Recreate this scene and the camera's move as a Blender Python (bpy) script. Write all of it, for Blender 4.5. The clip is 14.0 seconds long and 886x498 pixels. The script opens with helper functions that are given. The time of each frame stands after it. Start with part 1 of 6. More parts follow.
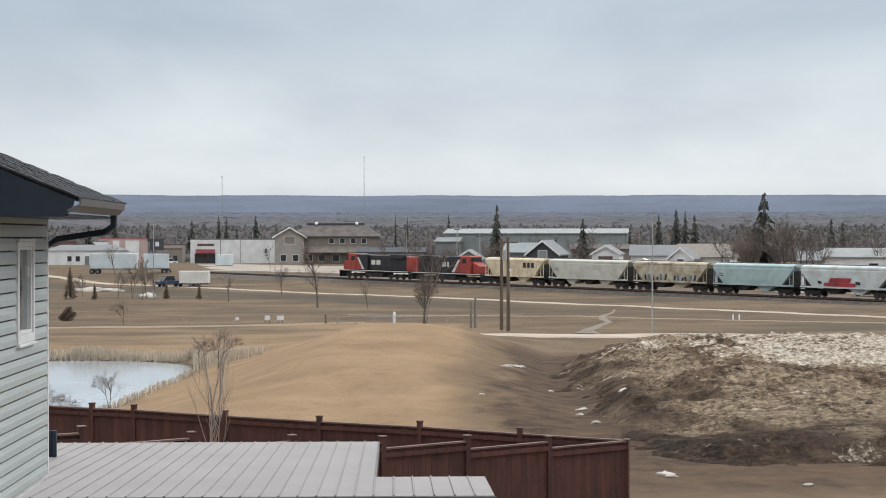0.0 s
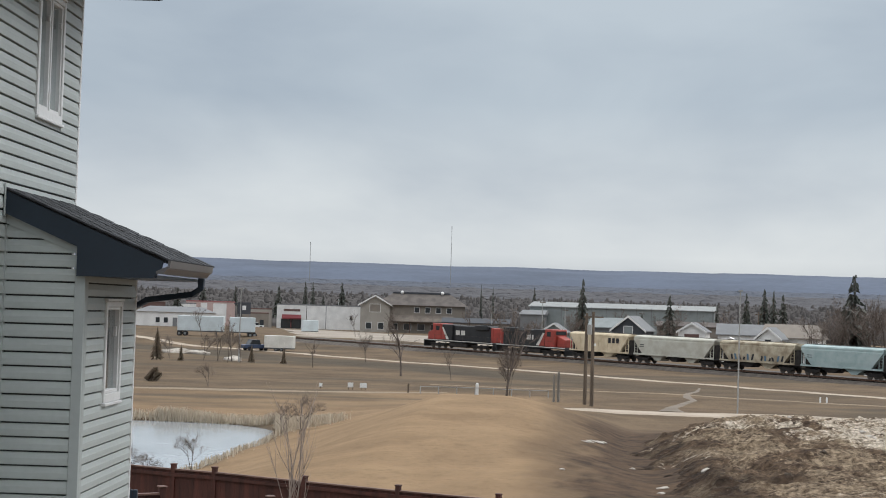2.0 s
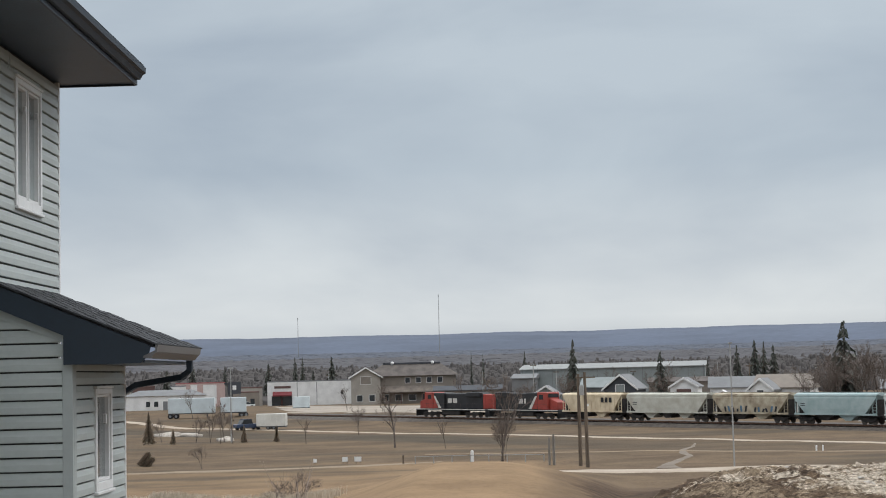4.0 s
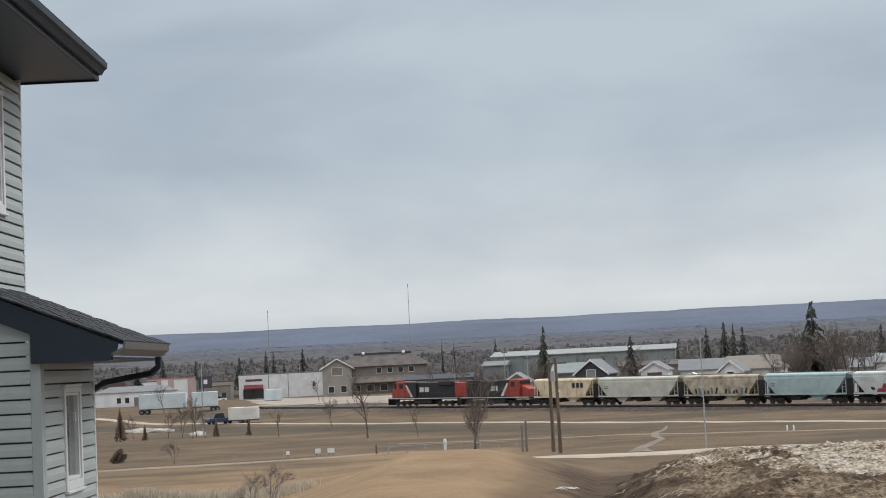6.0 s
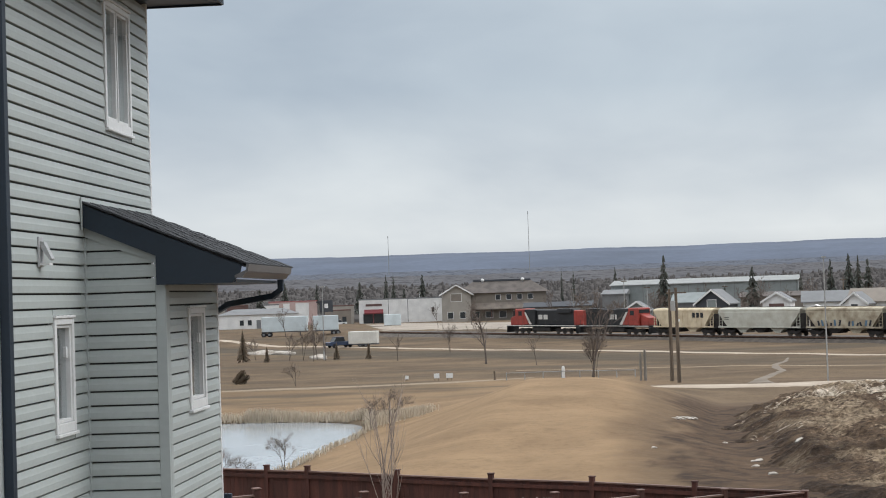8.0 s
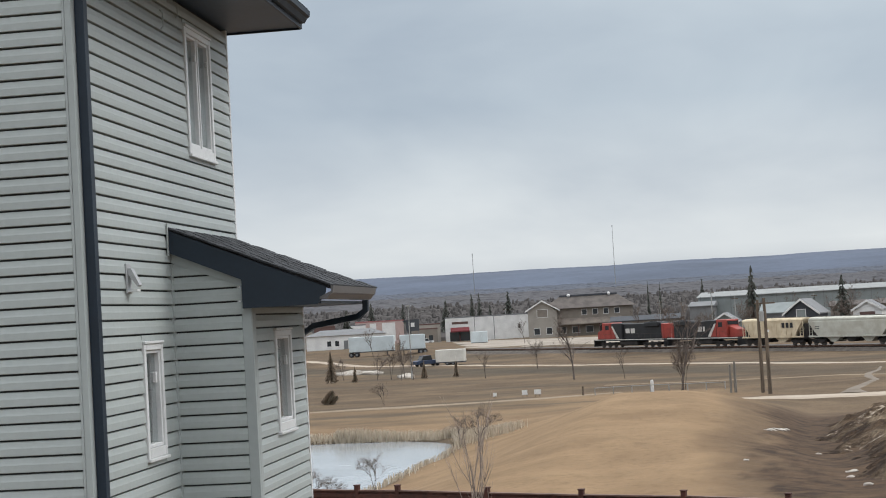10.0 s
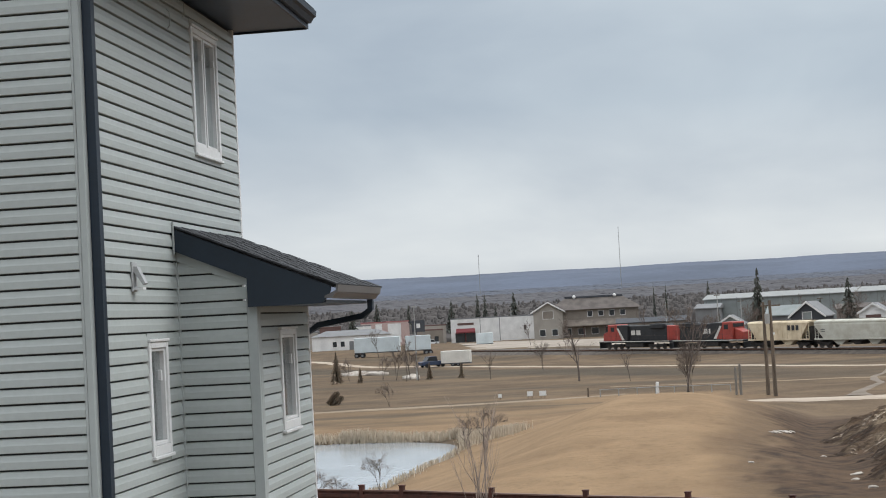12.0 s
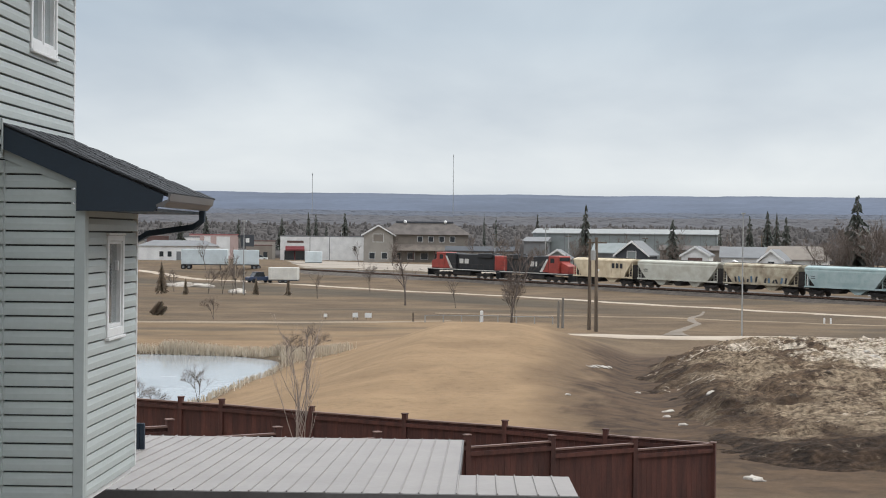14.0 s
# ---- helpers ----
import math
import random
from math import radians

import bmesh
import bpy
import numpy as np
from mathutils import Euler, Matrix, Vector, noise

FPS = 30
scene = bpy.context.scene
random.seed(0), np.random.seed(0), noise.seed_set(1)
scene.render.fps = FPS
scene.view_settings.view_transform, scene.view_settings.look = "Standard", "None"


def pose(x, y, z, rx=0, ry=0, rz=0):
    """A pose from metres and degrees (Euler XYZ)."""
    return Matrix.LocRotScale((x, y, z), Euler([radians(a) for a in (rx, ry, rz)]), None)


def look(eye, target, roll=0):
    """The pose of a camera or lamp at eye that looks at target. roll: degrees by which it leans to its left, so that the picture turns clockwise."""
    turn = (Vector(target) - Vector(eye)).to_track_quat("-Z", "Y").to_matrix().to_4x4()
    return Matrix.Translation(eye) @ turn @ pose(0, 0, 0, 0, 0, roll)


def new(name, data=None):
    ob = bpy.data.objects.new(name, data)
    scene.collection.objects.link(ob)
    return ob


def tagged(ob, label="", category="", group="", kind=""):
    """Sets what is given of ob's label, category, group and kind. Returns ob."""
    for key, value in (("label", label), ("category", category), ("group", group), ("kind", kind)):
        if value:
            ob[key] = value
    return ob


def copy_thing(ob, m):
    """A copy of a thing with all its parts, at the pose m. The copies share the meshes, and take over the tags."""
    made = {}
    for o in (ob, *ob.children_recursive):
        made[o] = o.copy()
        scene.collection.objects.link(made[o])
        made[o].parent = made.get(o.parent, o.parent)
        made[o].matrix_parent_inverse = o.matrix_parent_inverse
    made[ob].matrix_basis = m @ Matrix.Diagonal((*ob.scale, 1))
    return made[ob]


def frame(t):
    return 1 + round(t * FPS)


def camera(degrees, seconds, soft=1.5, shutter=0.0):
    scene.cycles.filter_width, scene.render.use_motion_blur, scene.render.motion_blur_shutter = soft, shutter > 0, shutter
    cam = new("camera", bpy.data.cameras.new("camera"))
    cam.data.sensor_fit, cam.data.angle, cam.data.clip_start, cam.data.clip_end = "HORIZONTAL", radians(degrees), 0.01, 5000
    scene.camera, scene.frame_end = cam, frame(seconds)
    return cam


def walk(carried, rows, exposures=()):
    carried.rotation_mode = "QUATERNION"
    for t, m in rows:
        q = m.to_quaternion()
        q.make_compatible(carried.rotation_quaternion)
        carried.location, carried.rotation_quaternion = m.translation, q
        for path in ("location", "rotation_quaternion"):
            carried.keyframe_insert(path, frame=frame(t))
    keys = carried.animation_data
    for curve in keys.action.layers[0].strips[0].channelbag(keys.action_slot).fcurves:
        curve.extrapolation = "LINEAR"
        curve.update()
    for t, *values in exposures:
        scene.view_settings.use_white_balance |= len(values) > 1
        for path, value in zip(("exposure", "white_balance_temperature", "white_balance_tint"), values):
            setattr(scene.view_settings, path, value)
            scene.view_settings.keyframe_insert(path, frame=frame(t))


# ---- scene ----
cam = camera(31.28, 14.0, soft=1.0)
EYE = Vector((0.0, 0.0, 5.8))
# seconds; heading to the right, upward tilt and lean in degrees; sway of the holder in metres
TURNS = [
    (0.0, 1.825, -0.411, -0.022, -0.033, 0.011, 0.000),
    (0.5, -1.609, 0.954, -2.012, -0.011, 0.017, -0.008),
    (1.0, -2.552, 2.891, -3.941, 0.007, 0.000, -0.003),
    (1.5, -2.707, 3.229, -2.454, 0.012, -0.018, -0.005),
    (2.0, -1.331, 2.120, 1.756, -0.009, -0.050, 0.003),
    (2.5, -0.717, 2.186, 1.803, -0.013, -0.060, 0.004),
    (3.0, -0.789, 3.096, 0.801, -0.002, -0.047, 0.005),
    (3.5, -0.763, 4.094, -0.294, -0.005, -0.045, 0.008),
    (3.7, -0.751, 4.525, -0.821, -0.008, -0.039, 0.005),
    (5.8, -0.470, 4.696, -3.047, 0.004, -0.014, -0.000),
    (6.0, 0.315, 4.148, -2.808, 0.003, -0.002, 0.010),
    (6.5, 1.140, 2.490, -1.372, -0.013, -0.006, 0.005),
    (7.0, -1.105, 1.289, -0.894, -0.012, 0.005, 0.009),
    (7.5, -3.224, 1.166, -1.376, -0.007, 0.016, 0.006),
    (8.0, -4.137, 1.689, -1.917, -0.008, 0.045, 0.004),
    (8.5, -5.123, 2.575, -2.791, -0.002, 0.062, 0.001),
    (9.0, -6.295, 2.730, -3.002, -0.003, 0.061, 0.004),
    (9.2, -6.647, 2.651, -2.997, 0.004, 0.051, 0.006),
    (11.3, -7.418, 2.387, -3.356, 0.013, 0.016, -0.003),
    (11.5, -7.466, 2.413, -3.162, 0.022, -0.006, -0.012),
    (12.0, -7.381, 2.502, -3.061, 0.024, -0.005, -0.010),
    (12.5, -7.528, 2.002, -2.528, 0.019, -0.019, -0.015),
    (13.0, -6.008, 0.695, -0.872, 0.012, -0.018, -0.008),
    (13.5, -2.475, -0.251, 0.569, 0.005, 0.021, 0.001),
    (14.0, -1.376, -0.463, 0.624, -0.003, 0.026, -0.006),
]


def aim(heading, tilt, lean, sway):
    a, b = radians(heading), radians(tilt)
    way = Vector((math.sin(a) * math.cos(b), math.cos(a) * math.cos(b), math.sin(b)))
    eye = EYE + Vector(sway)
    return look(eye, eye + 10 * way, lean)


walk(cam, [(t, aim(a, b, c, d)) for t, a, b, c, *d in TURNS], [(0.0, 0.0), (0.7, -0.05), (1.5, -0.18), (3.0, -0.2), (6.5, -0.22), (7.5, -0.10), (9.0, -0.11), (12.5, -0.12), (13.5, 0.0), (14.0, 0.0)])

# ---- sky and sun: overcast, bright near the horizon ----
world = bpy.data.worlds.new("sky")
scene.world = world
world.use_nodes = True
wt = world.node_tree
wt.nodes.clear()


def wn(kind, **props):
    n = wt.nodes.new(kind)
    for k, v in props.items():
        n.inputs[k.replace("_", " ")].default_value = v
    return n


w_out = wt.nodes.new("ShaderNodeOutputWorld")
w_bg = wn("ShaderNodeBackground", Strength=1.0)
w_co = wt.nodes.new("ShaderNodeTexCoord")
w_sep = wt.nodes.new("ShaderNodeSeparateXYZ")
w_map = wt.nodes.new("ShaderNodeMapping")
w_map.inputs["Scale"].default_value = (1.0, 1.0, 2.6)
w_n1 = wn("ShaderNodeTexNoise", Scale=4.2, Detail=5.0, Roughness=0.5, Distortion=0.3)
w_grad = wt.nodes.new("ShaderNodeValToRGB")
w_cloud = wt.nodes.new("ShaderNodeValToRGB")
w_mix = wt.nodes.new("ShaderNodeMix")
w_mix.data_type, w_mix.blend_type = "RGBA", "MULTIPLY"
w_mix.inputs["Factor"].default_value = 1.0
stops = [(0.0, (0.50, 0.54, 0.58)), (0.035, (0.82, 0.86, 0.88)), (0.075, (0.71, 0.765, 0.81)), (0.13, (0.53, 0.61, 0.69)), (0.25, (0.54, 0.62, 0.70)), (0.36, (0.95, 1.0, 1.06)), (0.55, (1.5, 1.55, 1.62)), (1.0, (2.3, 2.35, 2.4))]
el = w_grad.color_ramp.elements
el[0].position, el[0].color = stops[0][0], (*stops[0][1], 1)
el[1].position, el[1].color = stops[-1][0], (*stops[-1][1], 1)
for p, c in stops[1:-1]:
    el.new(p).color = (*c, 1)
el = w_cloud.color_ramp.elements
el[0].position, el[0].color = 0.36, (0.86, 0.88, 0.91, 1)
el[1].position, el[1].color = 0.66, (1.12, 1.11, 1.09, 1)
wt.links.new(w_co.outputs["Generated"], w_sep.inputs[0])
wt.links.new(w_sep.outputs["Z"], w_grad.inputs["Fac"])
wt.links.new(w_co.outputs["Generated"], w_map.inputs["Vector"])
wt.links.new(w_map.outputs[0], w_n1.inputs["Vector"])
wt.links.new(w_n1.outputs["Fac"], w_cloud.inputs["Fac"])
wt.links.new(w_grad.outputs[0], w_mix.inputs["A"])
wt.links.new(w_cloud.outputs[0], w_mix.inputs["B"])
w_sky = wt.nodes.new("ShaderNodeTexSky")
w_sky.sky_type, w_sky.sun_disc, w_sky.sun_elevation, w_sky.sun_rotation = "NISHITA", False, radians(42), radians(71)
w_dim = wt.nodes.new("ShaderNodeMix")
w_dim.data_type, w_dim.blend_type = "RGBA", "MULTIPLY"
w_dim.inputs["Factor"].default_value, w_dim.inputs["B"].default_value = 1.0, (0.08, 0.08, 0.08, 1)
w_thin = wt.nodes.new("ShaderNodeMix")  # cloud cover over the clear sky
w_thin.data_type = "RGBA"
w_thin.inputs["Factor"].default_value = 0.95
wt.links.new(w_sky.outputs[0], w_dim.inputs["A"])
wt.links.new(w_dim.outputs["Result"], w_thin.inputs["A"])
wt.links.new(w_mix.outputs["Result"], w_thin.inputs["B"])
wt.links.new(w_thin.outputs["Result"], w_bg.inputs["Color"])
wt.links.new(w_bg.outputs[0], w_out.inputs["Surface"])

sun = new("sun", bpy.data.lights.new("sun", "SUN"))
sun.data.energy, sun.data.angle, sun.data.color = 1.25, radians(28), (1.0, 0.98, 0.95)
sun.matrix_world = look((40, 14, 38), (0, 0, 0))

# ---- materials ----
def mat(name, colour, rough=0.8, metal=0.0, vary=0.15, scale=1.0, fine=12.0, bump=0.1, tint=None, stretch=(1, 1, 1), each=0.0):
    """A surface with stains at a large scale and grain at a small one, in metres; tint: the colour of the stains."""
    m = bpy.data.materials.new(name)
    m.use_nodes = True
    nt = m.node_tree
    b = nt.nodes["Principled BSDF"]
    b.inputs["Roughness"].default_value, b.inputs["Metallic"].default_value = rough, metal
    co = nt.nodes.new("ShaderNodeTexCoord")
    geo = nt.nodes.new("ShaderNodeNewGeometry")
    mp = nt.nodes.new("ShaderNodeMapping")
    mp.inputs["Scale"].default_value = stretch
    nt.links.new(geo.outputs["Position"], mp.inputs["Vector"])
    big = nt.nodes.new("ShaderNodeTexNoise")
    big.inputs["Scale"].default_value, big.inputs["Detail"].default_value = scale, 5
    small = nt.nodes.new("ShaderNodeTexNoise")
    small.inputs["Scale"].default_value, small.inputs["Detail"].default_value = scale * fine, 4
    nt.links.new(mp.outputs[0], big.inputs["Vector"])
    nt.links.new(mp.outputs[0], small.inputs["Vector"])
    mix = nt.nodes.new("ShaderNodeMix")
    mix.data_type = "RGBA"
    c2 = tint or tuple(v * (1 - 2 * vary) for v in colour)
    mix.inputs["A"].default_value, mix.inputs["B"].default_value = (*colour, 1), (*c2, 1)
    ramp = nt.nodes.new("ShaderNodeMapRange")
    ramp.inputs["From Min"].default_value, ramp.inputs["From Max"].default_value = 0.38, 0.68
    nt.links.new(big.outputs["Fac"], ramp.inputs["Value"])
    nt.links.new(ramp.outputs[0], mix.inputs["Factor"])
    grain = nt.nodes.new("ShaderNodeMapRange")
    grain.inputs["From Min"].default_value, grain.inputs["From Max"].default_value = 0.25, 0.75
    grain.inputs["To Min"].default_value, grain.inputs["To Max"].default_value = 1 - vary, 1 + vary
    nt.links.new(small.outputs["Fac"], grain.inputs["Value"])
    mul = nt.nodes.new("ShaderNodeMix")
    mul.data_type, mul.blend_type = "RGBA", "MULTIPLY"
    mul.inputs["Factor"].default_value = 1.0
    nt.links.new(mix.outputs["Result"], mul.inputs["A"])
    last = grain.outputs[0]
    if each:
        info = nt.nodes.new("ShaderNodeObjectInfo")
        er = nt.nodes.new("ShaderNodeMapRange")
        er.inputs["To Min"].default_value, er.inputs["To Max"].default_value = 1 - each, 1 + each
        nt.links.new(info.outputs["Random"], er.inputs["Value"])
        em = nt.nodes.new("ShaderNodeMath")
        em.operation = "MULTIPLY"
        nt.links.new(er.outputs[0], em.inputs[0])
        nt.links.new(last, em.inputs[1])
        last = em.outputs[0]
    nt.links.new(last, mul.inputs["B"])
    nt.links.new(mul.outputs["Result"], b.inputs["Base Color"])
    if bump:
        bp = nt.nodes.new("ShaderNodeBump")
        bp.inputs["Strength"].default_value, bp.inputs["Distance"].default_value = bump, 0.02
        nt.links.new(small.outputs["Fac"], bp.inputs["Height"])
        nt.links.new(bp.outputs[0], b.inputs["Normal"])
    return m


SIDING = mat("vinyl_siding", (0.395, 0.432, 0.422), 0.5, vary=0.04, scale=0.7, fine=30, bump=0.05)
NAVY = mat("navy_fascia", (0.008, 0.019, 0.034), 0.55, vary=0.1, scale=2, bump=0.03)
SOFFIT = mat("dark_soffit", (0.022, 0.040, 0.066), 0.5, vary=0.1, scale=2, bump=0.03)
SHINGLE = mat("asphalt_shingle", (0.055, 0.058, 0.065), 0.95, vary=0.3, scale=3, fine=30, bump=0.4, each=0.25)
WHITE = mat("white_vinyl", (0.72, 0.73, 0.73), 0.45, vary=0.05, scale=2, bump=0.02)
METAL_ROOF = mat("weathered_metal_roof", (0.255, 0.235, 0.222), 0.55, 0.0, vary=0.06, scale=0.8, bump=0.05)
FENCE = mat("stained_fence", (0.074, 0.023, 0.0155), 0.75, vary=0.22, scale=2.5, fine=10, bump=0.2, stretch=(3, 3, 0.5), each=0.2)
# Caps are paler than the boards.
FENCE_CAP = mat("pale_fence_cap", (0.16, 0.09, 0.07), 0.6, vary=0.2, scale=3, bump=0.1)

# ---- shapes ----
def bm_new():
    return bmesh.new()


def box(bm, x0, x1, y0, y1, z0, z1, m=None):
    v = [bm.verts.new(Vector(p) if m is None else m @ Vector(p)) for p in ((x0, y0, z0), (x1, y0, z0), (x1, y1, z0), (x0, y1, z0), (x0, y0, z1), (x1, y0, z1), (x1, y1, z1), (x0, y1, z1))]
    for q in ((0, 3, 2, 1), (4, 5, 6, 7), (0, 1, 5, 4), (1, 2, 6, 5), (2, 3, 7, 6), (3, 0, 4, 7)):
        bm.faces.new([v[i] for i in q])
    return v


def prism(bm, pts, a, b, m=None):
    """Extrudes a closed outline; pts are made into 3D points by pts(u, v, s) at s = a and s = b."""
    f = m
    lo = [bm.verts.new(f(u, v, a)) for u, v in pts]
    hi = [bm.verts.new(f(u, v, b)) for u, v in pts]
    n = len(pts)
    bm.faces.new(lo[::-1])
    bm.faces.new(hi)
    for i in range(n):
        bm.faces.new((lo[i], lo[(i + 1) % n], hi[(i + 1) % n], hi[i]))
    return lo + hi


def tube(bm, pts, radii, sides=8):
    """A tapered round bar through the points."""
    rings = []
    for i, p in enumerate(pts):
        p = Vector(p)
        d = (Vector(pts[min(i + 1, len(pts) - 1)]) - Vector(pts[max(i - 1, 0)])).normalized()
        a = d.orthogonal().normalized()
        b = d.cross(a)
        r = radii[i] if isinstance(radii, (list, tuple)) else radii
        rings.append([bm.verts.new(p + r * (math.cos(2 * math.pi * k / sides) * a + math.sin(2 * math.pi * k / sides) * b)) for k in range(sides)])
    for p, q in zip(rings, rings[1:]):
        for k in range(sides):
            bm.faces.new((p[k], p[(k + 1) % sides], q[(k + 1) % sides], q[k]))
    bm.faces.new(rings[0][::-1])
    bm.faces.new(rings[-1])


def mesh_of(name, bm, material, smooth=False, recalc=True):
    if recalc:
        bmesh.ops.recalc_face_normals(bm, faces=bm.faces)
    me = bpy.data.meshes.new(name)
    bm.to_mesh(me)
    bm.free()
    for mm in (material if isinstance(material, (list, tuple)) else [material]):
        me.materials.append(mm)
    if smooth:
        me.polygons.foreach_set("use_smooth", [True] * len(me.polygons))
    return me


def part(name, bm, material, parent=None, label="", smooth=False, bevel=0.0):
    if bevel:
        bmesh.ops.bevel(bm, geom=bm.edges[:], offset=bevel, segments=1, affect="EDGES")
    ob = new(name, mesh_of(name, bm, material, smooth))
    if parent is not None:
        ob.parent = parent
    if label:
        tagged(ob, label)
    return ob


def piece(name, me, parent, m):
    ob = new(name, me)
    ob.parent = parent
    ob.matrix_basis = m
    return ob


def thing(name, m, label, category, group="", kind=""):
    ob = new(name)
    ob.matrix_basis = m
    return tagged(ob, label, category, group, kind)


def blend(a, b, x):
    t = min(1.0, max(0.0, (x - a) / (b - a)))
    return t * t * (3 - 2 * t)


# ---- ground ----
TRACK_A, TRACK_D = Vector((16.2, 267.5)), Vector((-0.656, 0.755))
TRACK_N = Vector((0.755, 0.656))
PLAIN, WATER = -2.8, -3.05


def along(s, off=0.0):
    """A place on the railway: s metres up the line, off metres to its far side."""
    p = TRACK_A + float(s) * TRACK_D + float(off) * TRACK_N
    return p.x, p.y


def rail_z(s):
    return -1.93 + 0.008 * max(-110.0, min(90.0, float(s)))


def pond(x, y):
    """How far out from the middle of the pond, 1 at its shore."""
    px = abs(x + 44 - 0.07 * (y - 97) + 0.5 * noise.noise((x * 0.2, y * 0.2, 14))) / 30.5
    py = abs(y - 90) / 25.0
    return (px ** 6 + py ** 6) ** (1 / 6)


def height(x, y):
    r = math.hypot(x, y)
    z = 0.65 - 1.1 * blend(26, 37, y)
    late = blend(6, 12, x)
    z += (PLAIN + 0.45) * blend(42 + 34 * late, 80 + 42 * late, y)
    # tan lawn that climbs from the pond to a low ridge and falls away to the dirt
    if 36 < y < 160 and -16 < x < 14:
        top = -0.45 + 1.1 * blend(40, 90, y)
        s = min(1.0, max(0.0, (x + 13.6 - 0.05 * (y - 97)) / 11.6))
        g = min(1.0, max(0.0, (x - 1 - 0.02 * (y - 60)) / 9.5)) ** 1.6
        side = s ** 1.9 * (1.9 - 0.9 * s) * (1 - g)
        z += (top - z) * side * blend(38, 46, y) * (1 - blend(90, 150, y))
    # pond basin
    if -80 < x < -8 and 60 < y < 122:
        z += (WATER - 0.55 - z) * (1 - blend(0.93, 1.035, pond(x, y)))
    # yard terrace behind the pond
    if 290 < r < 470 and x < 0:
        z += 1.1 * blend(300, 322, r) * (1 - blend(425, 455, r)) * (1 - blend(-0.126, -0.112, x / r))
    # railway bank
    q = Vector((x, y)) - TRACK_A
    off, s = q.dot(TRACK_N), q.dot(TRACK_D)
    if 100 < r < 1500:
        z += (rail_z(s) - 0.8 - PLAIN) * blend(-12, -4.5, off) * (1 - blend(500, 1400, r))
    # far country rises to the north
    if y > 0:
        z += max(0.0, r - 620) * 0.0212 * blend(600, 1200, r)
    if r > 28:
        z += 0.09 * noise.noise((x * 0.13, y * 0.13, 3)) + 0.22 * blend(110, 300, r) * noise.noise((x * 0.03, y * 0.03, 7))
        z += 0.025 * noise.noise((x * 0.9, y * 0.9, 5))
    return z


def sheet(name, angles, radii, fn, material, soils=()):
    vs, fs = [], []
    for r in radii:
        for a in angles:
            x, y = r * math.sin(a), r * math.cos(a)
            vs.append((x, y, fn(x, y)))
    n = len(angles)
    for i in range(len(radii) - 1):
        for j in range(n - 1):
            fs.append((i * n + j, (i + 1) * n + j, (i + 1) * n + j + 1, i * n + j + 1))
        fs.append((i * n + n - 1, (i + 1) * n + n - 1, (i + 1) * n, i * n))
    me = bpy.data.meshes.new(name)
    me.from_pydata(vs, [], fs)
    me.materials.append(material)
    me.polygons.foreach_set("use_smooth", [True] * len(me.polygons))
    for soil, f in soils:
        me.attributes.new(soil, "FLOAT", "POINT").data.foreach_set("value", [f(v[0], v[1]) for v in vs])
    return new(name, me)


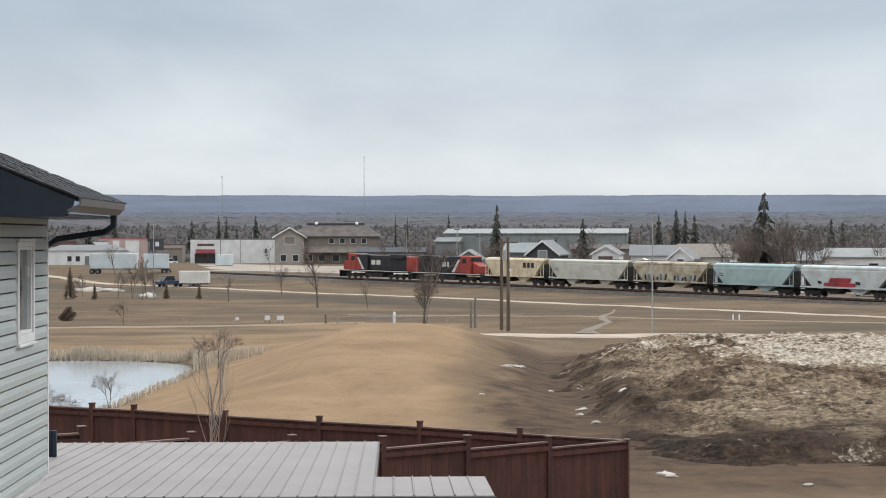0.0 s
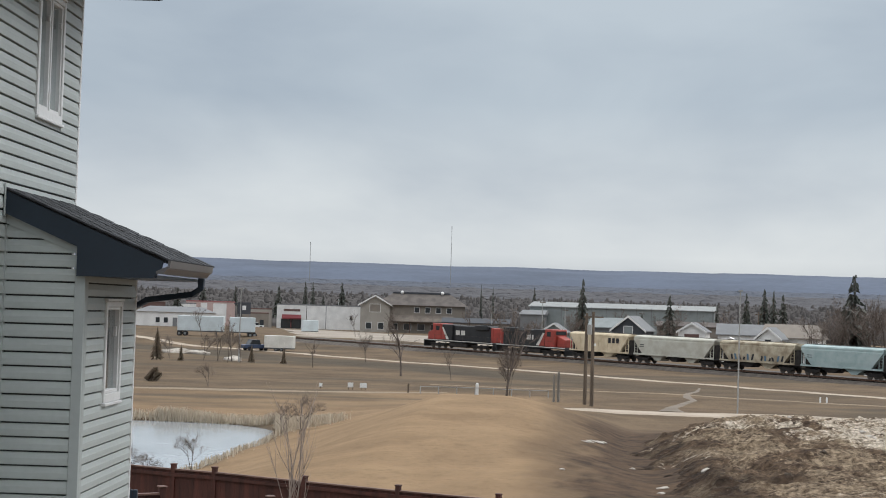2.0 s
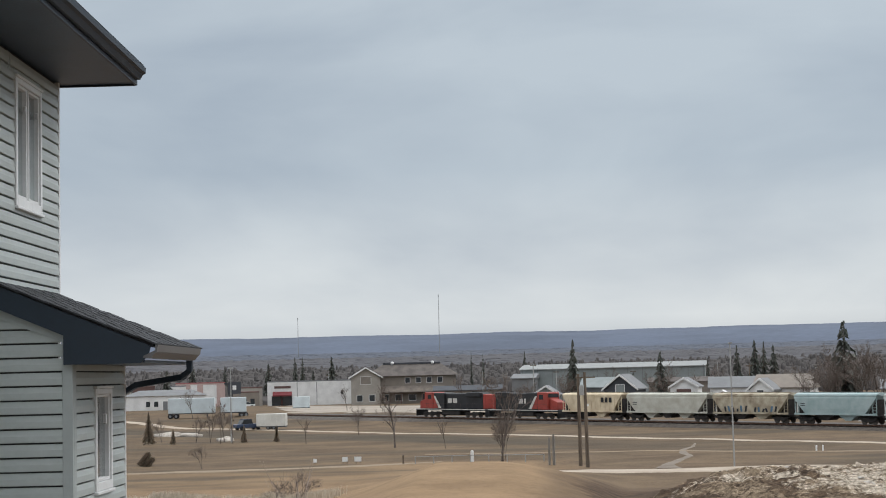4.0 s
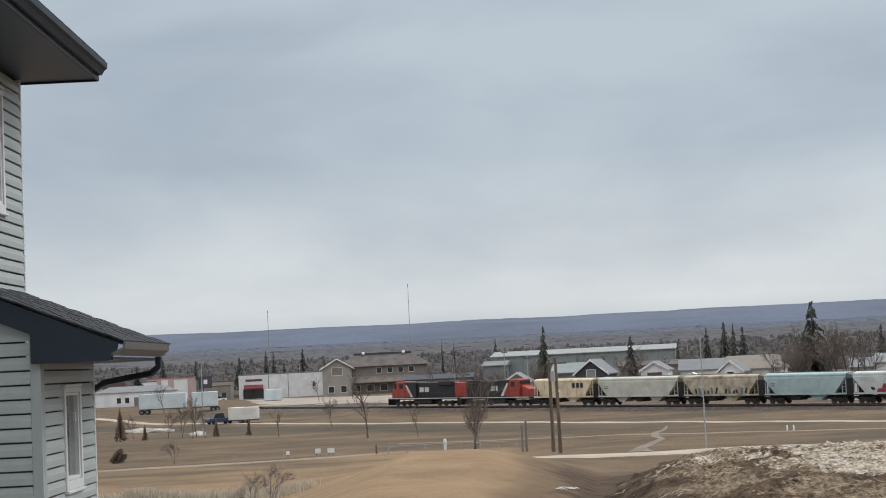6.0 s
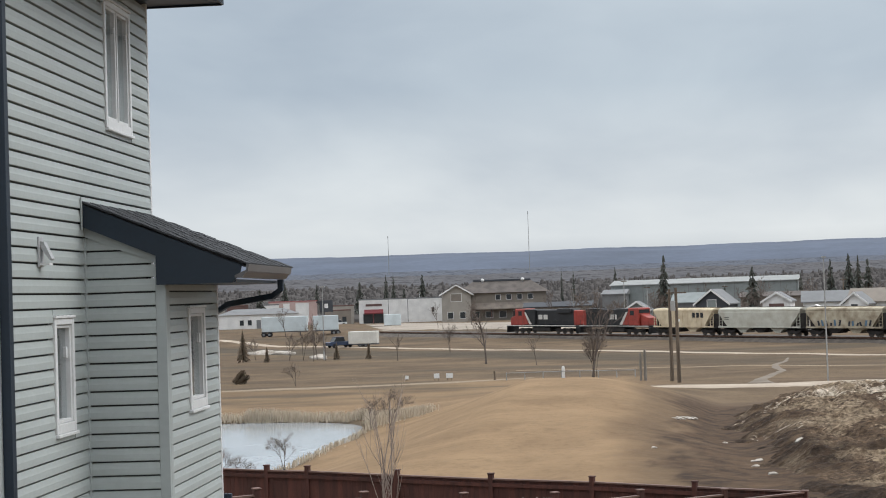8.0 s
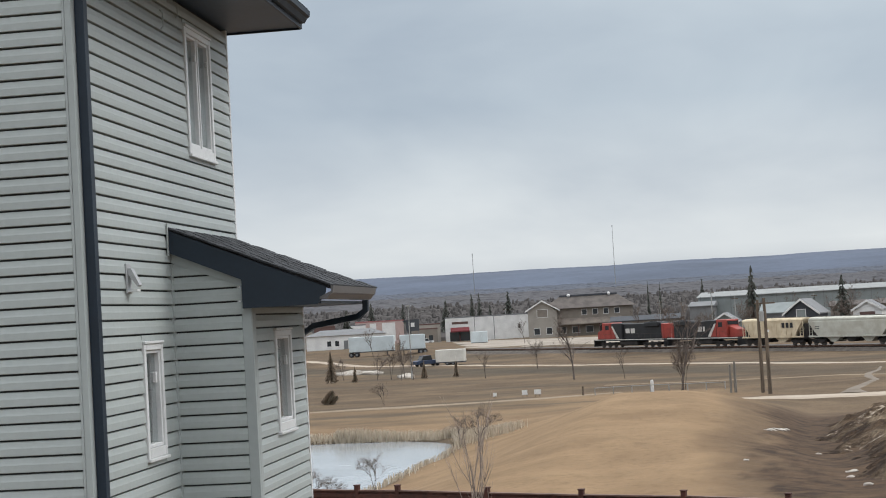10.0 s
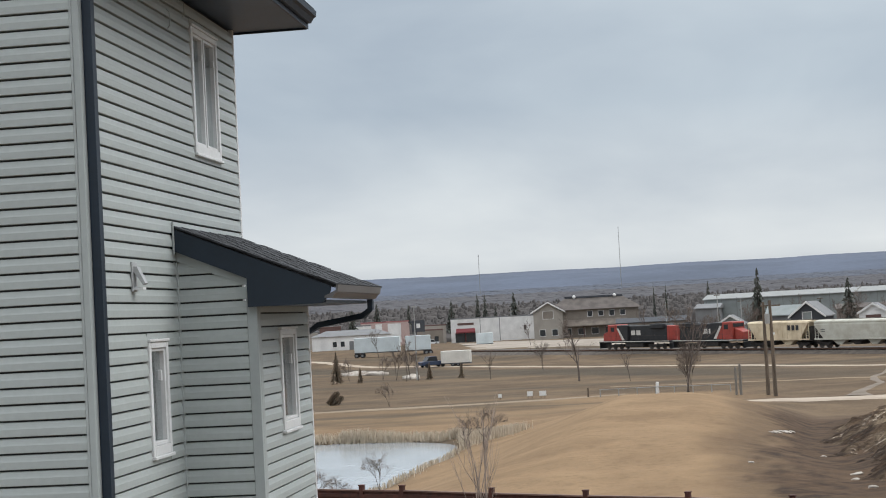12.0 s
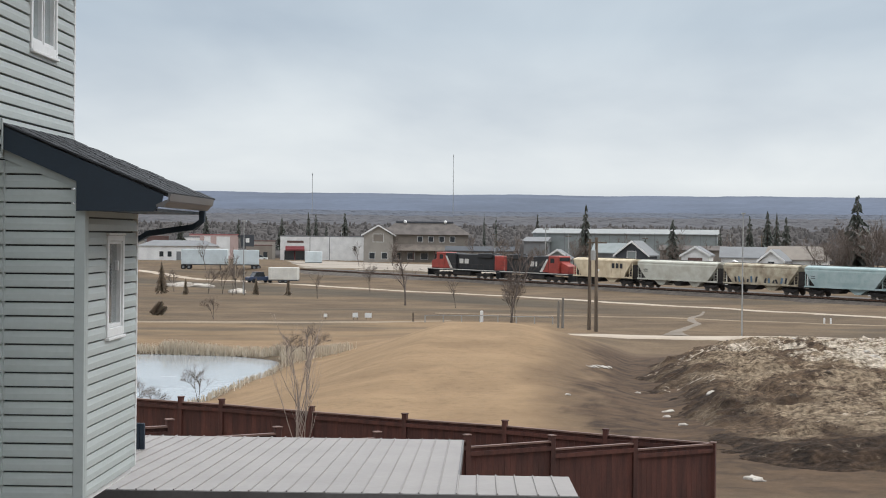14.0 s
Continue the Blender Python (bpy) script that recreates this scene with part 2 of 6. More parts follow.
def soil_mat(name, layers, rough=0.95, bump=0.5, dist=0.05, grain=2.2, contrast=0.22, ragged=0.9, sharp=(0.02, 0.98)):
    """Ground of several soils. layers: (attribute, light colour, dark colour, metres of the stains); the first needs no attribute."""
    m = bpy.data.materials.new(name)
    m.use_nodes = True
    nt = m.node_tree
    b = nt.nodes["Principled BSDF"]
    b.inputs["Roughness"].default_value = rough
    b.inputs["Specular IOR Level"].default_value = 0.15
    geo = nt.nodes.new("ShaderNodeNewGeometry")
    last = None
    fine = nt.nodes.new("ShaderNodeTexNoise")
    fine.inputs["Scale"].default_value, fine.inputs["Detail"].default_value, fine.inputs["Roughness"].default_value = grain, 8, 0.75
    nt.links.new(geo.outputs["Position"], fine.inputs["Vector"])
    for attr, light, dark, size in layers:
        n1 = nt.nodes.new("ShaderNodeTexNoise")
        n1.inputs["Scale"].default_value, n1.inputs["Detail"].default_value, n1.inputs["Roughness"].default_value = 1.0 / size, 9, 0.62
        n1.inputs["Distortion"].default_value = 0.4
        nt.links.new(geo.outputs["Position"], n1.inputs["Vector"])
        rp = nt.nodes.new("ShaderNodeMapRange")
        rp.inputs["From Min"].default_value, rp.inputs["From Max"].default_value = 0.36, 0.64
        nt.links.new(n1.outputs["Fac"], rp.inputs["Value"])
        mx = nt.nodes.new("ShaderNodeMix")
        mx.data_type = "RGBA"
        mx.inputs["A"].default_value, mx.inputs["B"].default_value = (*light, 1), (*dark, 1)
        nt.links.new(rp.outputs[0], mx.inputs["Factor"])
        out = mx.outputs["Result"]
        if last is not None:
            at = nt.nodes.new("ShaderNodeAttribute")
            at.attribute_name = attr
            edge = nt.nodes.new("ShaderNodeMath")
            edge.operation = "MULTIPLY_ADD"
            edge.inputs[1].default_value, edge.inputs[2].default_value = ragged, -0.5 * ragged
            nt.links.new(fine.outputs["Fac"], edge.inputs[0])
            add = nt.nodes.new("ShaderNodeMath")
            nt.links.new(at.outputs["Fac"], add.inputs[0])
            nt.links.new(edge.outputs[0], add.inputs[1])
            cl = nt.nodes.new("ShaderNodeMapRange")
            cl.inputs["From Min"].default_value, cl.inputs["From Max"].default_value = sharp
            nt.links.new(add.outputs[0], cl.inputs["Value"])
            both = nt.nodes.new("ShaderNodeMix")
            both.data_type = "RGBA"
            nt.links.new(cl.outputs[0], both.inputs["Factor"])
            nt.links.new(last, both.inputs["A"])
            nt.links.new(out, both.inputs["B"])
            out = both.outputs["Result"]
        last = out
    g = nt.nodes.new("ShaderNodeMapRange")
    g.inputs["From Min"].default_value, g.inputs["From Max"].default_value = 0.3, 0.7
    g.inputs["To Min"].default_value, g.inputs["To Max"].default_value = 1 - contrast, 1 + contrast
    nt.links.new(fine.outputs["Fac"], g.inputs["Value"])
    mul = nt.nodes.new("ShaderNodeMix")
    mul.data_type, mul.blend_type = "RGBA", "MULTIPLY"
    mul.inputs["Factor"].default_value = 1
    nt.links.new(last, mul.inputs["A"])
    nt.links.new(g.outputs[0], mul.inputs["B"])
    nt.links.new(mul.outputs["Result"], b.inputs["Base Color"])
    bp = nt.nodes.new("ShaderNodeBump")
    bp.inputs["Strength"].default_value, bp.inputs["Distance"].default_value = bump, dist
    nt.links.new(fine.outputs["Fac"], bp.inputs["Height"])
    nt.links.new(bp.outputs[0], b.inputs["Normal"])
    return m


def gold_lit(x, y):
    edge = 1.5 * noise.noise((x * 0.3, y * 0.1, 1)) + 0.8 * noise.fractal((x * 0.25, y * 0.9, 5), 0.8, 2.0, 3)
    # Golden lawn; past ridge line c its fade paints shade along with dead weeds.
    c = 1.9 + 0.042 * (y - 45)
    rest = 1 - 0.5 * blend(c - 0.9, c + 1.3, x + 0.6 * edge) - 0.5 * blend(c + 1.5, c + 5, x + edge)
    far = 112 + 4.5 * (x + 9.6) if x < -3 else 150
    return rest * blend(0.99, 1.03, pond(x, y)) * blend(36, 39, y) * (1 - 0.25 * blend(far - 3, far + 3, y + edge)) * (1 - blend(155, 164, y))


def dirt(x, y):
    edge = 2.0 * noise.noise((x * 0.2, y * 0.12, 11))
    u = x + 0.8 * edge - 0.08 * (y - 55)
    return (0.42 * blend(0.5, 3.0, u) + 0.58 * blend(3.4, 4.8, u + 1.6 * noise.fractal((x * 0.6, y * 0.35, 21), 0.8, 2.0, 4))) * (0.75 * blend(36, 40, y) + 0.25 * blend(43, 48, y)) * (1 - blend(95, 125, y))


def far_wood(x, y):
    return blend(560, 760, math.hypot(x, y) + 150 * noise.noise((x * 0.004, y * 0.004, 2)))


def dark_bands(x, y):
    """Dark belts of last year's weeds along the ditches below the railway, and a dark rim round the pond."""
    q = Vector((x, y)) - TRACK_A
    off = q.dot(TRACK_N) + 3 * noise.noise((x * 0.05, y * 0.05, 4))
    belt = blend(-58, -54, off) * (1 - blend(-42, -39, off)) * (1 - 0.75 * blend(0, 30, x))
    shore = pond(x, y) if 60 < y < 125 and x < -5 else 2.0
    streak = 0.8 * blend(0.05, 0.55, noise.fractal((x * 0.018, y * 0.075, 31), 0.9, 2.0, 4)) * blend(118, 135, y) * (1 - blend(300, 420, y))
    return max(belt, streak, (1 - blend(1.0, 1.05, shore)) * (0.4 + 0.6 * blend(108, 113, y)))


GRASS = soil_mat("dry_grass", [
    ("", (0.155, 0.110, 0.069), (0.090, 0.063, 0.040), 8.0),
    ("gold_lit", (0.275, 0.186, 0.107), (0.200, 0.132, 0.075), 5.0),
    ("dark_bands", (0.088, 0.070, 0.047), (0.058, 0.046, 0.034), 6.0),
    ("dirt", (0.098, 0.062, 0.037), (0.034, 0.022, 0.015), 1.1),
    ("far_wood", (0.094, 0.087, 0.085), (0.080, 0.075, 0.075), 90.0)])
angles = [radians(a) for a in list(np.arange(-24, 24.01, 0.2)) + list(range(27, 336, 6))]
radii = [0.002, 4, 12, 20] + list(np.geomspace(25, 4950, 400))
ground = tagged(sheet("ground", angles, radii, height, GRASS, [("gold_lit", gold_lit), ("dirt", dirt), ("far_wood", far_wood), ("dark_bands", dark_bands)]),
                "dry tan spring grassland running to wooded hills", "ground", kind="structure")
POND = mat("pond_water", (0.33, 0.36, 0.38), 0.16, vary=0.12, scale=0.15, bump=0.0)
bm = bm_new()
bm.faces.new([bm.verts.new((-44 + 33 * math.copysign(abs(math.cos(a)) ** 0.3, math.cos(a)), 90 + 26.5 * math.copysign(abs(math.sin(a)) ** 0.3, math.sin(a)), WATER)) for a in np.linspace(0, 2 * math.pi, 96, endpoint=False)])
tagged(part("pond_water", bm, POND), "still grey pond water under an overcast sky", "water", kind="structure")


def at(az, d, up=0.0):
    """A place on the ground: degrees east of the house's line, metres off."""
    x, y = d * math.sin(radians(az)), d * math.cos(radians(az))
    return Vector((x, y, height(x, y) + up))


def strip(name, pts, widths, material, label, category, lift=0.05, step=2.0):
    """A track or road laid on the ground along pts, with a ragged verge."""
    line = []
    for (a, b), w0, w1 in zip(zip(pts, pts[1:]), widths, widths[1:]):
        a, b = Vector(a), Vector(b)
        n = max(1, int((b - a).length / step))
        line += [(a.lerp(b, i / n), w0 + (w1 - w0) * i / n) for i in range(n)]
    line.append((Vector(pts[-1]), widths[-1]))
    bm = bm_new()
    rows = []
    for i, (p, w) in enumerate(line):
        d = (line[min(i + 1, len(line) - 1)][0] - line[max(i - 1, 0)][0]).normalized()
        n = Vector((-d.y, d.x))
        row = []
        for k in range(7):
            o = (k / 6 - 0.5) * w + (0.25 * w * noise.noise((p.x * 0.3, p.y * 0.3, k)) if k in (0, 6) else 0)
            q = p + n * o
            row.append(bm.verts.new((q.x, q.y, height(q.x, q.y) + (lift if 0 < k < 6 else -0.04))))
        rows.append(row)
    for r0, r1 in zip(rows, rows[1:]):
        for k in range(6):
            bm.faces.new((r0[k], r0[k + 1], r1[k + 1], r1[k]))
    ob = part(name, bm, material, smooth=True)
    return tagged(ob, label, category, kind="structure")


GRAVEL = mat("pale_gravel", (0.40, 0.335, 0.265), 0.95, vary=0.15, scale=0.3, fine=20, bump=0.3, tint=(0.31, 0.25, 0.19))
DIRT_ROAD = mat("dirt_track", (0.235, 0.178, 0.12), 0.95, vary=0.18, scale=0.3, fine=20, bump=0.3, tint=(0.205, 0.155, 0.104))
RUT = mat("washed_rut", (0.19, 0.157, 0.122), 0.95, vary=0.2, scale=0.4, fine=16, bump=0.3, tint=(0.145, 0.116, 0.088))
ROAD_PTS = [along(110, -34), along(55, -33), along(0, -34), along(-60, -36), along(-130, -38)]
strip("road", ROAD_PTS, [3.0, 3.0, 2.6, 2.6, 2.6], GRAVEL, "pale gravel service road below the railway", "road")
strip("lane", [(-60, 149), (-30, 152), (-12, 156), (-3, 160)], [3.0, 3.0, 2.6, 1.2], DIRT_ROAD, "worn pale dirt path beside the pond", "path")
strip("road", [(6, 133), (11, 138), (28, 138), (70, 130)], [1.5, 6, 6.5, 7], GRAVEL, "pale gravel road past the utility poles", "road")
strip("lane", [(17.3, 141), (18.0, 146), (20.0, 153), (22.0, 160), (22.2, 167), (22.8, 172), (25.0, 180), (26.3, 187)], [2.6, 1.5, 0.9, 0.8, 1.1, 0.8, 0.5, 0.3], RUT, "washed-out gravel rut in the grass", "path")
strip("lane", [(-5, 176), (20, 172), (60, 150)], [0.8, 0.9, 1.2], DIRT_ROAD, "faint worn path through dry grass", "path")

LOT_GRAVEL = mat("trodden_lot_gravel", (0.32, 0.278, 0.230), 0.95, vary=0.2, scale=0.12, fine=20, bump=0.3, tint=(0.235, 0.200, 0.162))
LOT = [at(a, d).xy for a, d in ((-9.5, 452), (-6.2, 448), (-4.2, 420), (-2.4, 392), (0.0, 372), (2.2, 362))]
strip("car_park", LOT, [22, 26, 38, 52, 58, 40], LOT_GRAVEL, "wide pale gravel car park before the shops", "car park", lift=0.22, step=4.0)

# ---- railway ----
BALLAST = mat("ballast", (0.105, 0.088, 0.075), 0.95, vary=0.25, scale=1.0, fine=12, bump=0.5)
RAIL = mat("rusty_rail", (0.16, 0.09, 0.06), 0.45, 0.6, vary=0.2, scale=2)
TIE = mat("creosoted_tie", (0.06, 0.045, 0.035), 0.9, vary=0.3, scale=2)
bm = bm_new()
S_FROM, S_TO = -110.0, 95.0
rows = []
for s in np.arange(S_FROM, S_TO + 1, 5.0):
    z = rail_z(s)
    # Far verge added out to 15 m, darkening what shows under the cars.
    rows.append([bm.verts.new((*along(s, o), z + dz)) for o, dz in ((-5.0, -1.3), (-2.3, -0.32), (2.3, -0.32), (15.0, -0.5))])
for a, b in zip(rows, rows[1:]):
    for k in range(3):
        bm.faces.new((a[k], a[k + 1], b[k + 1], b[k]))
tagged(part("ballast_bed", bm, BALLAST), "grey-brown crushed stone railway bed, widened behind to darken under the cars", "railway", kind="structure")
railway = thing("railway_track", pose(0, 0, 0), "rusty steel rails on dark timber ties", "railway", kind="structure")
RAIL_TURN = math.atan2(TRACK_D.y, TRACK_D.x)
for o in (-0.72, 0.72):
    bm = bm_new()
    ends = [Vector((*along(s, o), rail_z(s))) for s in (S_FROM, S_TO)]
    for (w, lo, hi) in ((0.07, -0.17, -0.14), (0.02, -0.14, -0.04), (0.037, -0.04, 0.0)):
        q = [[bm.verts.new(e + Vector((TRACK_N.x * k * w, TRACK_N.y * k * w, z))) for k, z in ((-1, lo), (1, lo), (1, hi), (-1, hi))] for e in ends]
        for k in range(4):
            bm.faces.new((q[0][k], q[0][(k + 1) % 4], q[1][(k + 1) % 4], q[1][k]))
    part("rail", bm, RAIL, railway)
bm = bm_new()
box(bm, -0.11, 0.11, -1.25, 1.25, -0.34, -0.17)
tie_mesh = mesh_of("tie", bm, TIE)
for s in np.arange(S_FROM + 0.5, S_TO, 0.75):
    piece("tie", tie_mesh, railway, Matrix.Translation((*along(s), rail_z(s))) @ Matrix.Rotation(RAIL_TURN, 4, "Z"))

# ---- neighbour house ----
LAP, LAP_FROM = 0.1307, 6.07
house = thing("house", pose(0, 0, 0), "grey-green vinyl-sided two-storey house with navy trim", "house")
WX, BX, NEAR, FAR, B0, B1, SOFF = -4.448, -3.698, 12.168, 17.0, 14.548, 16.75, 9.1
R0, R1 = 14.42, 17.02
# Core painted dark to put shadow lines in the gaps between siding laps.
BARE = mat("lap_shadow_backing", (0.065, 0.068, 0.070), 0.8, vary=0.1, scale=2)
GLASS = bpy.data.materials.new("window_glass")
GLASS.use_nodes = True
gb = GLASS.node_tree.nodes["Principled BSDF"]
gb.inputs["Base Color"].default_value = (0.9, 0.95, 0.95, 1)
gb.inputs["Roughness"].default_value = 0.02
gb.inputs["Transmission Weight"].default_value = 1.0
gb.inputs["IOR"].default_value = 1.45
# Curtain tinted blue-white to carry the sky's reflection in the upper panes.
CURTAIN = mat("sky_tinted_curtain", (0.55, 0.60, 0.63), 0.9, vary=0.08, scale=3, stretch=(1, 6, 1), bump=0.1)
BLIND = mat("grey_blind", (0.045, 0.05, 0.055), 0.8, vary=0.15, scale=2, bump=0.05)
# openings on the side walls: wall x, y from, y to, z from, z to
WINS = [(WX, 15.335, 16.215, 7.61, 8.82), (WX, 13.565, 14.045, 4.74, 5.68), (BX, 15.405, 16.045, 4.80, 5.73)]


def wall_core(x0, x1, y0, y1, z0, z1, holes):
    """A wall that runs along y, with openings through it."""
    bm = bm_new()
    cuts = sorted(holes)
    y = y0
    for a, b, lo, hi in cuts:
        box(bm, x0, x1, y, a, z0, z1)
        box(bm, x0, x1, a, b, z0, lo)
        box(bm, x0, x1, a, b, hi, z1)
        y = b
    box(bm, x0, x1, y, y1, z0, z1)
    return bm


# the two windows of the main side wall stand at different y, so one pass cuts both
part("wall", wall_core(WX - 0.15, WX, NEAR + 0.002, FAR, -0.3, SOFF, [(a, b, lo, hi) for x, a, b, lo, hi in WINS if x == WX]), BARE, house, "side wall behind the siding")
part("wall", wall_core(BX - 0.12, BX, B0 + 0.002, B1, 3.33, 6.02, [(a, b, lo, hi) for x, a, b, lo, hi in WINS if x == BX]), BARE, house, "bay wall behind the siding")
bm = bm_new()
box(bm, -12.0, WX - 0.152, NEAR, NEAR + 0.15, -0.3, SOFF)
part("wall", bm, BARE, house, "front wall behind the siding")
bm = bm_new()
box(bm, -12.0, WX - 0.152, FAR - 0.15, FAR, -0.3, SOFF)
part("wall", bm, BARE, house, "rear wall")
bm = bm_new()
box(bm, -12.15, -12.0, NEAR, FAR, -0.3, SOFF)
part("wall", bm, BARE, house, "far side wall")
bm = bm_new()
box(bm, WX, BX - 0.122, B0, B0 + 0.12, 3.33, 6.02)
prism(bm, [(WX, 6.02), (BX - 0.122, 6.02), (BX - 0.122, 6.26), (WX, 6.52)], B0, B0 + 0.12, lambda u, v, s: Vector((u, s, v)))
part("wall", bm, BARE, house, "bay end wall behind the siding")
bm = bm_new()
box(bm, WX, BX - 0.122, B1 - 0.12, B1, 3.33, 6.02)
part("wall", bm, BARE, house, "bay far end wall")
bm = bm_new()
box(bm, WX, BX, B0, B1, 3.25, 3.327)
part("floor_panel", bm, WHITE, house, "white trim board under the bay")

# siding: one lap profile, stretched to each run
PROFILE = [(0.0, 0.0), (0.046, 0.0), (0.0485, 0.004), (0.0475, 0.06), (0.043, 0.075), (0.035, 0.1145), (0.0, 0.1155)]
bm = bm_new()
prism(bm, PROFILE, 0.0, 1.0, lambda u, v, s: Vector((u, s, v)))
lap_mesh = mesh_of("siding_plank", bm, SIDING)


def lap(m, length):
    piece("siding_plank", lap_mesh, house, m @ Matrix.Diagonal((1, length, 1, 1)))


k0, k1 = -21, int((SOFF - LAP_FROM) / LAP)
for k in range(k0, k1 + 1):
    z = LAP_FROM + k * LAP
    if k < k1:
        lap(Matrix.Translation((-4.474, NEAR, z)) @ Matrix.Rotation(-math.pi / 2, 4, "Z") @ Matrix.Rotation(math.pi, 4, "Z") @ Matrix.Scale(-1, 4, (1, 0, 0)), 7.4)
    runs = [(NEAR + 0.04, FAR - 0.035)]
    for x, a, b, lo, hi in WINS:
        if x == WX and z < hi + 0.03 and z + LAP > lo - 0.03:
            runs = [r for p, q in runs for r in ((p, a - 0.036), (b + 0.036, q)) if r[1] - r[0] > 0.02]
    if z < 6.6:
        runs = [r for p, q in runs for r in ((p, min(q, B0 - 0.02)), (max(p, B1), q)) if r[1] - r[0] > 0.02]
    if z + LAP < SOFF + 0.05:
        for p, q in runs:
            lap(Matrix.Translation((WX, p, z)), q - p)
    if z < 5.95 and z > 3.3:
        runs = [(B0 + 0.09, B1 - 0.03)]
        for x, a, b, lo, hi in WINS:
            if x == BX and z < hi + 0.03 and z + LAP > lo - 0.03:
                runs = [r for p, q in runs for r in ((p, a - 0.036), (b + 0.036, q)) if r[1] - r[0] > 0.02]
        for p, q in runs:
            lap(Matrix.Translation((BX, p, z)), q - p)
    if 3.3 < z < 6.56:
        right = -3.74 if z < 6.19 else -3.765 - max(0.0, z + LAP - 6.33) * 2.3
        w = right - (WX + 0.03)
        if w > 0.05:
            lap(Matrix.Translation((right, B0, z)) @ Matrix.Rotation(-math.pi / 2, 4, "Z") @ Matrix.Rotation(math.pi, 4, "Z") @ Matrix.Scale(-1, 4, (1, 0, 0)), w)

TRIM = mat("corner_trim", (0.37, 0.405, 0.40), 0.5, vary=0.04, scale=1, bump=0.02)


def trim(x0, x1, y0, y1, z0, z1, name="corner_trim", material=None, label=""):
    bm = bm_new()
    box(bm, x0, x1, y0, y1, z0, z1)
    return part(name, bm, material or TRIM, house, label, bevel=0.004)


trim(-4.472, -4.449, NEAR - 0.054, NEAR - 0.001, -0.3, SOFF)
trim(WX + 0.0005, WX + 0.054, NEAR - 0.054, NEAR + 0.04, -0.3, SOFF)
trim(WX + 0.001, WX + 0.052, FAR - 0.035, FAR + 0.01, -0.3, SOFF, material=WHITE, label="pale corner channel")
trim(-3.74, BX + 0.054, B0 - 0.054, B0 - 0.001, 3.33, 6.235)
trim(WX + 0.05, WX + 0.064, R0 - 0.035, R0 - 0.002, 6.52, 6.83, name="roof_flashing")
trim(BX + 0.001, BX + 0.054, B0, B0 + 0.09, 3.33, 6.02)
trim(BX + 0.001, BX + 0.052, B1 - 0.03, B1 + 0.01, 3.33, 6.02, material=WHITE, label="pale corner channel")
trim(WX + 0.003, WX + 0.058, B0 - 0.056, B0 - 0.003, 3.33, 6.45, name="inside_channel")
trim(WX + 0.056, WX + 0.132, 12.195, 12.285, -0.2, 8.98, name="downspout", material=NAVY, label="navy metal downspout at the corner")


def window(x, a, b, lo, hi, sashes, inside):
    w = thing("window", pose(x, 0, 0), "", "")
    w.parent = house
    n = 0.034

    def bar(name, y0, y1, z0, z1, d0, d1, material=WHITE):
        bm = bm_new()
        box(bm, d0, d1, y0, y1, z0, z1)
        return part(name, bm, material, w, bevel=0.005 if material is WHITE else 0)

    bar("frame_jamb", a - n, a + 0.02, lo - n, hi + n, -0.1, 0.064)
    bar("frame_jamb", b - 0.02, b + n, lo - n, hi + n, -0.1, 0.064)
    bar("frame_head", a + 0.021, b - 0.021, hi - 0.02, hi + n, -0.1, 0.064)
    bar("frame_foot", a + 0.021, b - 0.021, lo - n, lo + 0.05, -0.1, 0.064)
    bar("window_sill", a - n - 0.01, b + n + 0.01, lo - n - 0.032, lo - n - 0.002, 0.0, 0.085)
    bar("drip_cap", a - n - 0.005, b + n + 0.005, hi + n + 0.002, hi + n + 0.028, 0.0, 0.078)
    step = (b - a) / sashes
    for i in range(sashes):
        p, q = a + i * step, a + (i + 1) * step
        bar("sash_stile", p + 0.022, p + 0.05, lo + 0.052, hi - 0.022, -0.05, 0.045)
        bar("sash_stile", q - 0.05, q - 0.022, lo + 0.052, hi - 0.022, -0.05, 0.045)
        bar("sash_rail", p + 0.052, q - 0.052, lo + 0.052, lo + 0.085, -0.05, 0.045)
        bar("sash_rail", p + 0.052, q - 0.052, hi - 0.05, hi - 0.022, -0.05, 0.045)
        bm = bm_new()
        box(bm, -0.004, 0.002, p + 0.049, q - 0.049, lo + 0.084, hi - 0.049)
        bar_ob = part("pane", bm, GLASS, w)
        bar_ob.visible_shadow = False
        if sashes > 1:
            bar("sash_lock", q - 0.085, q - 0.055, hi - 0.26, hi - 0.2, 0.02, 0.05)
            bm = bm_new()
            for j in range(9):
                y0 = p + 0.03 + (q - p - 0.06) * j / 9
                box(bm, -0.16 + 0.012 * (j % 2), -0.15 + 0.012 * (j % 2), y0, y0 + (q - p - 0.06) / 9 - 0.001, lo, hi)
            part("curtain", bm, inside, w, "drawn curtain tinted like sky reflected in the panes")
    if sashes == 1:
        for j in range(8):
            z0 = lo + (hi - lo) * j / 8
            bar("blind_slat", a, b, z0 + 0.004, z0 + (hi - lo) / 8 - 0.004, -0.17, -0.16, inside)
        bar("sash_lock", b - 0.11, b - 0.075, hi - 0.32, hi - 0.22, -0.012, 0.03)


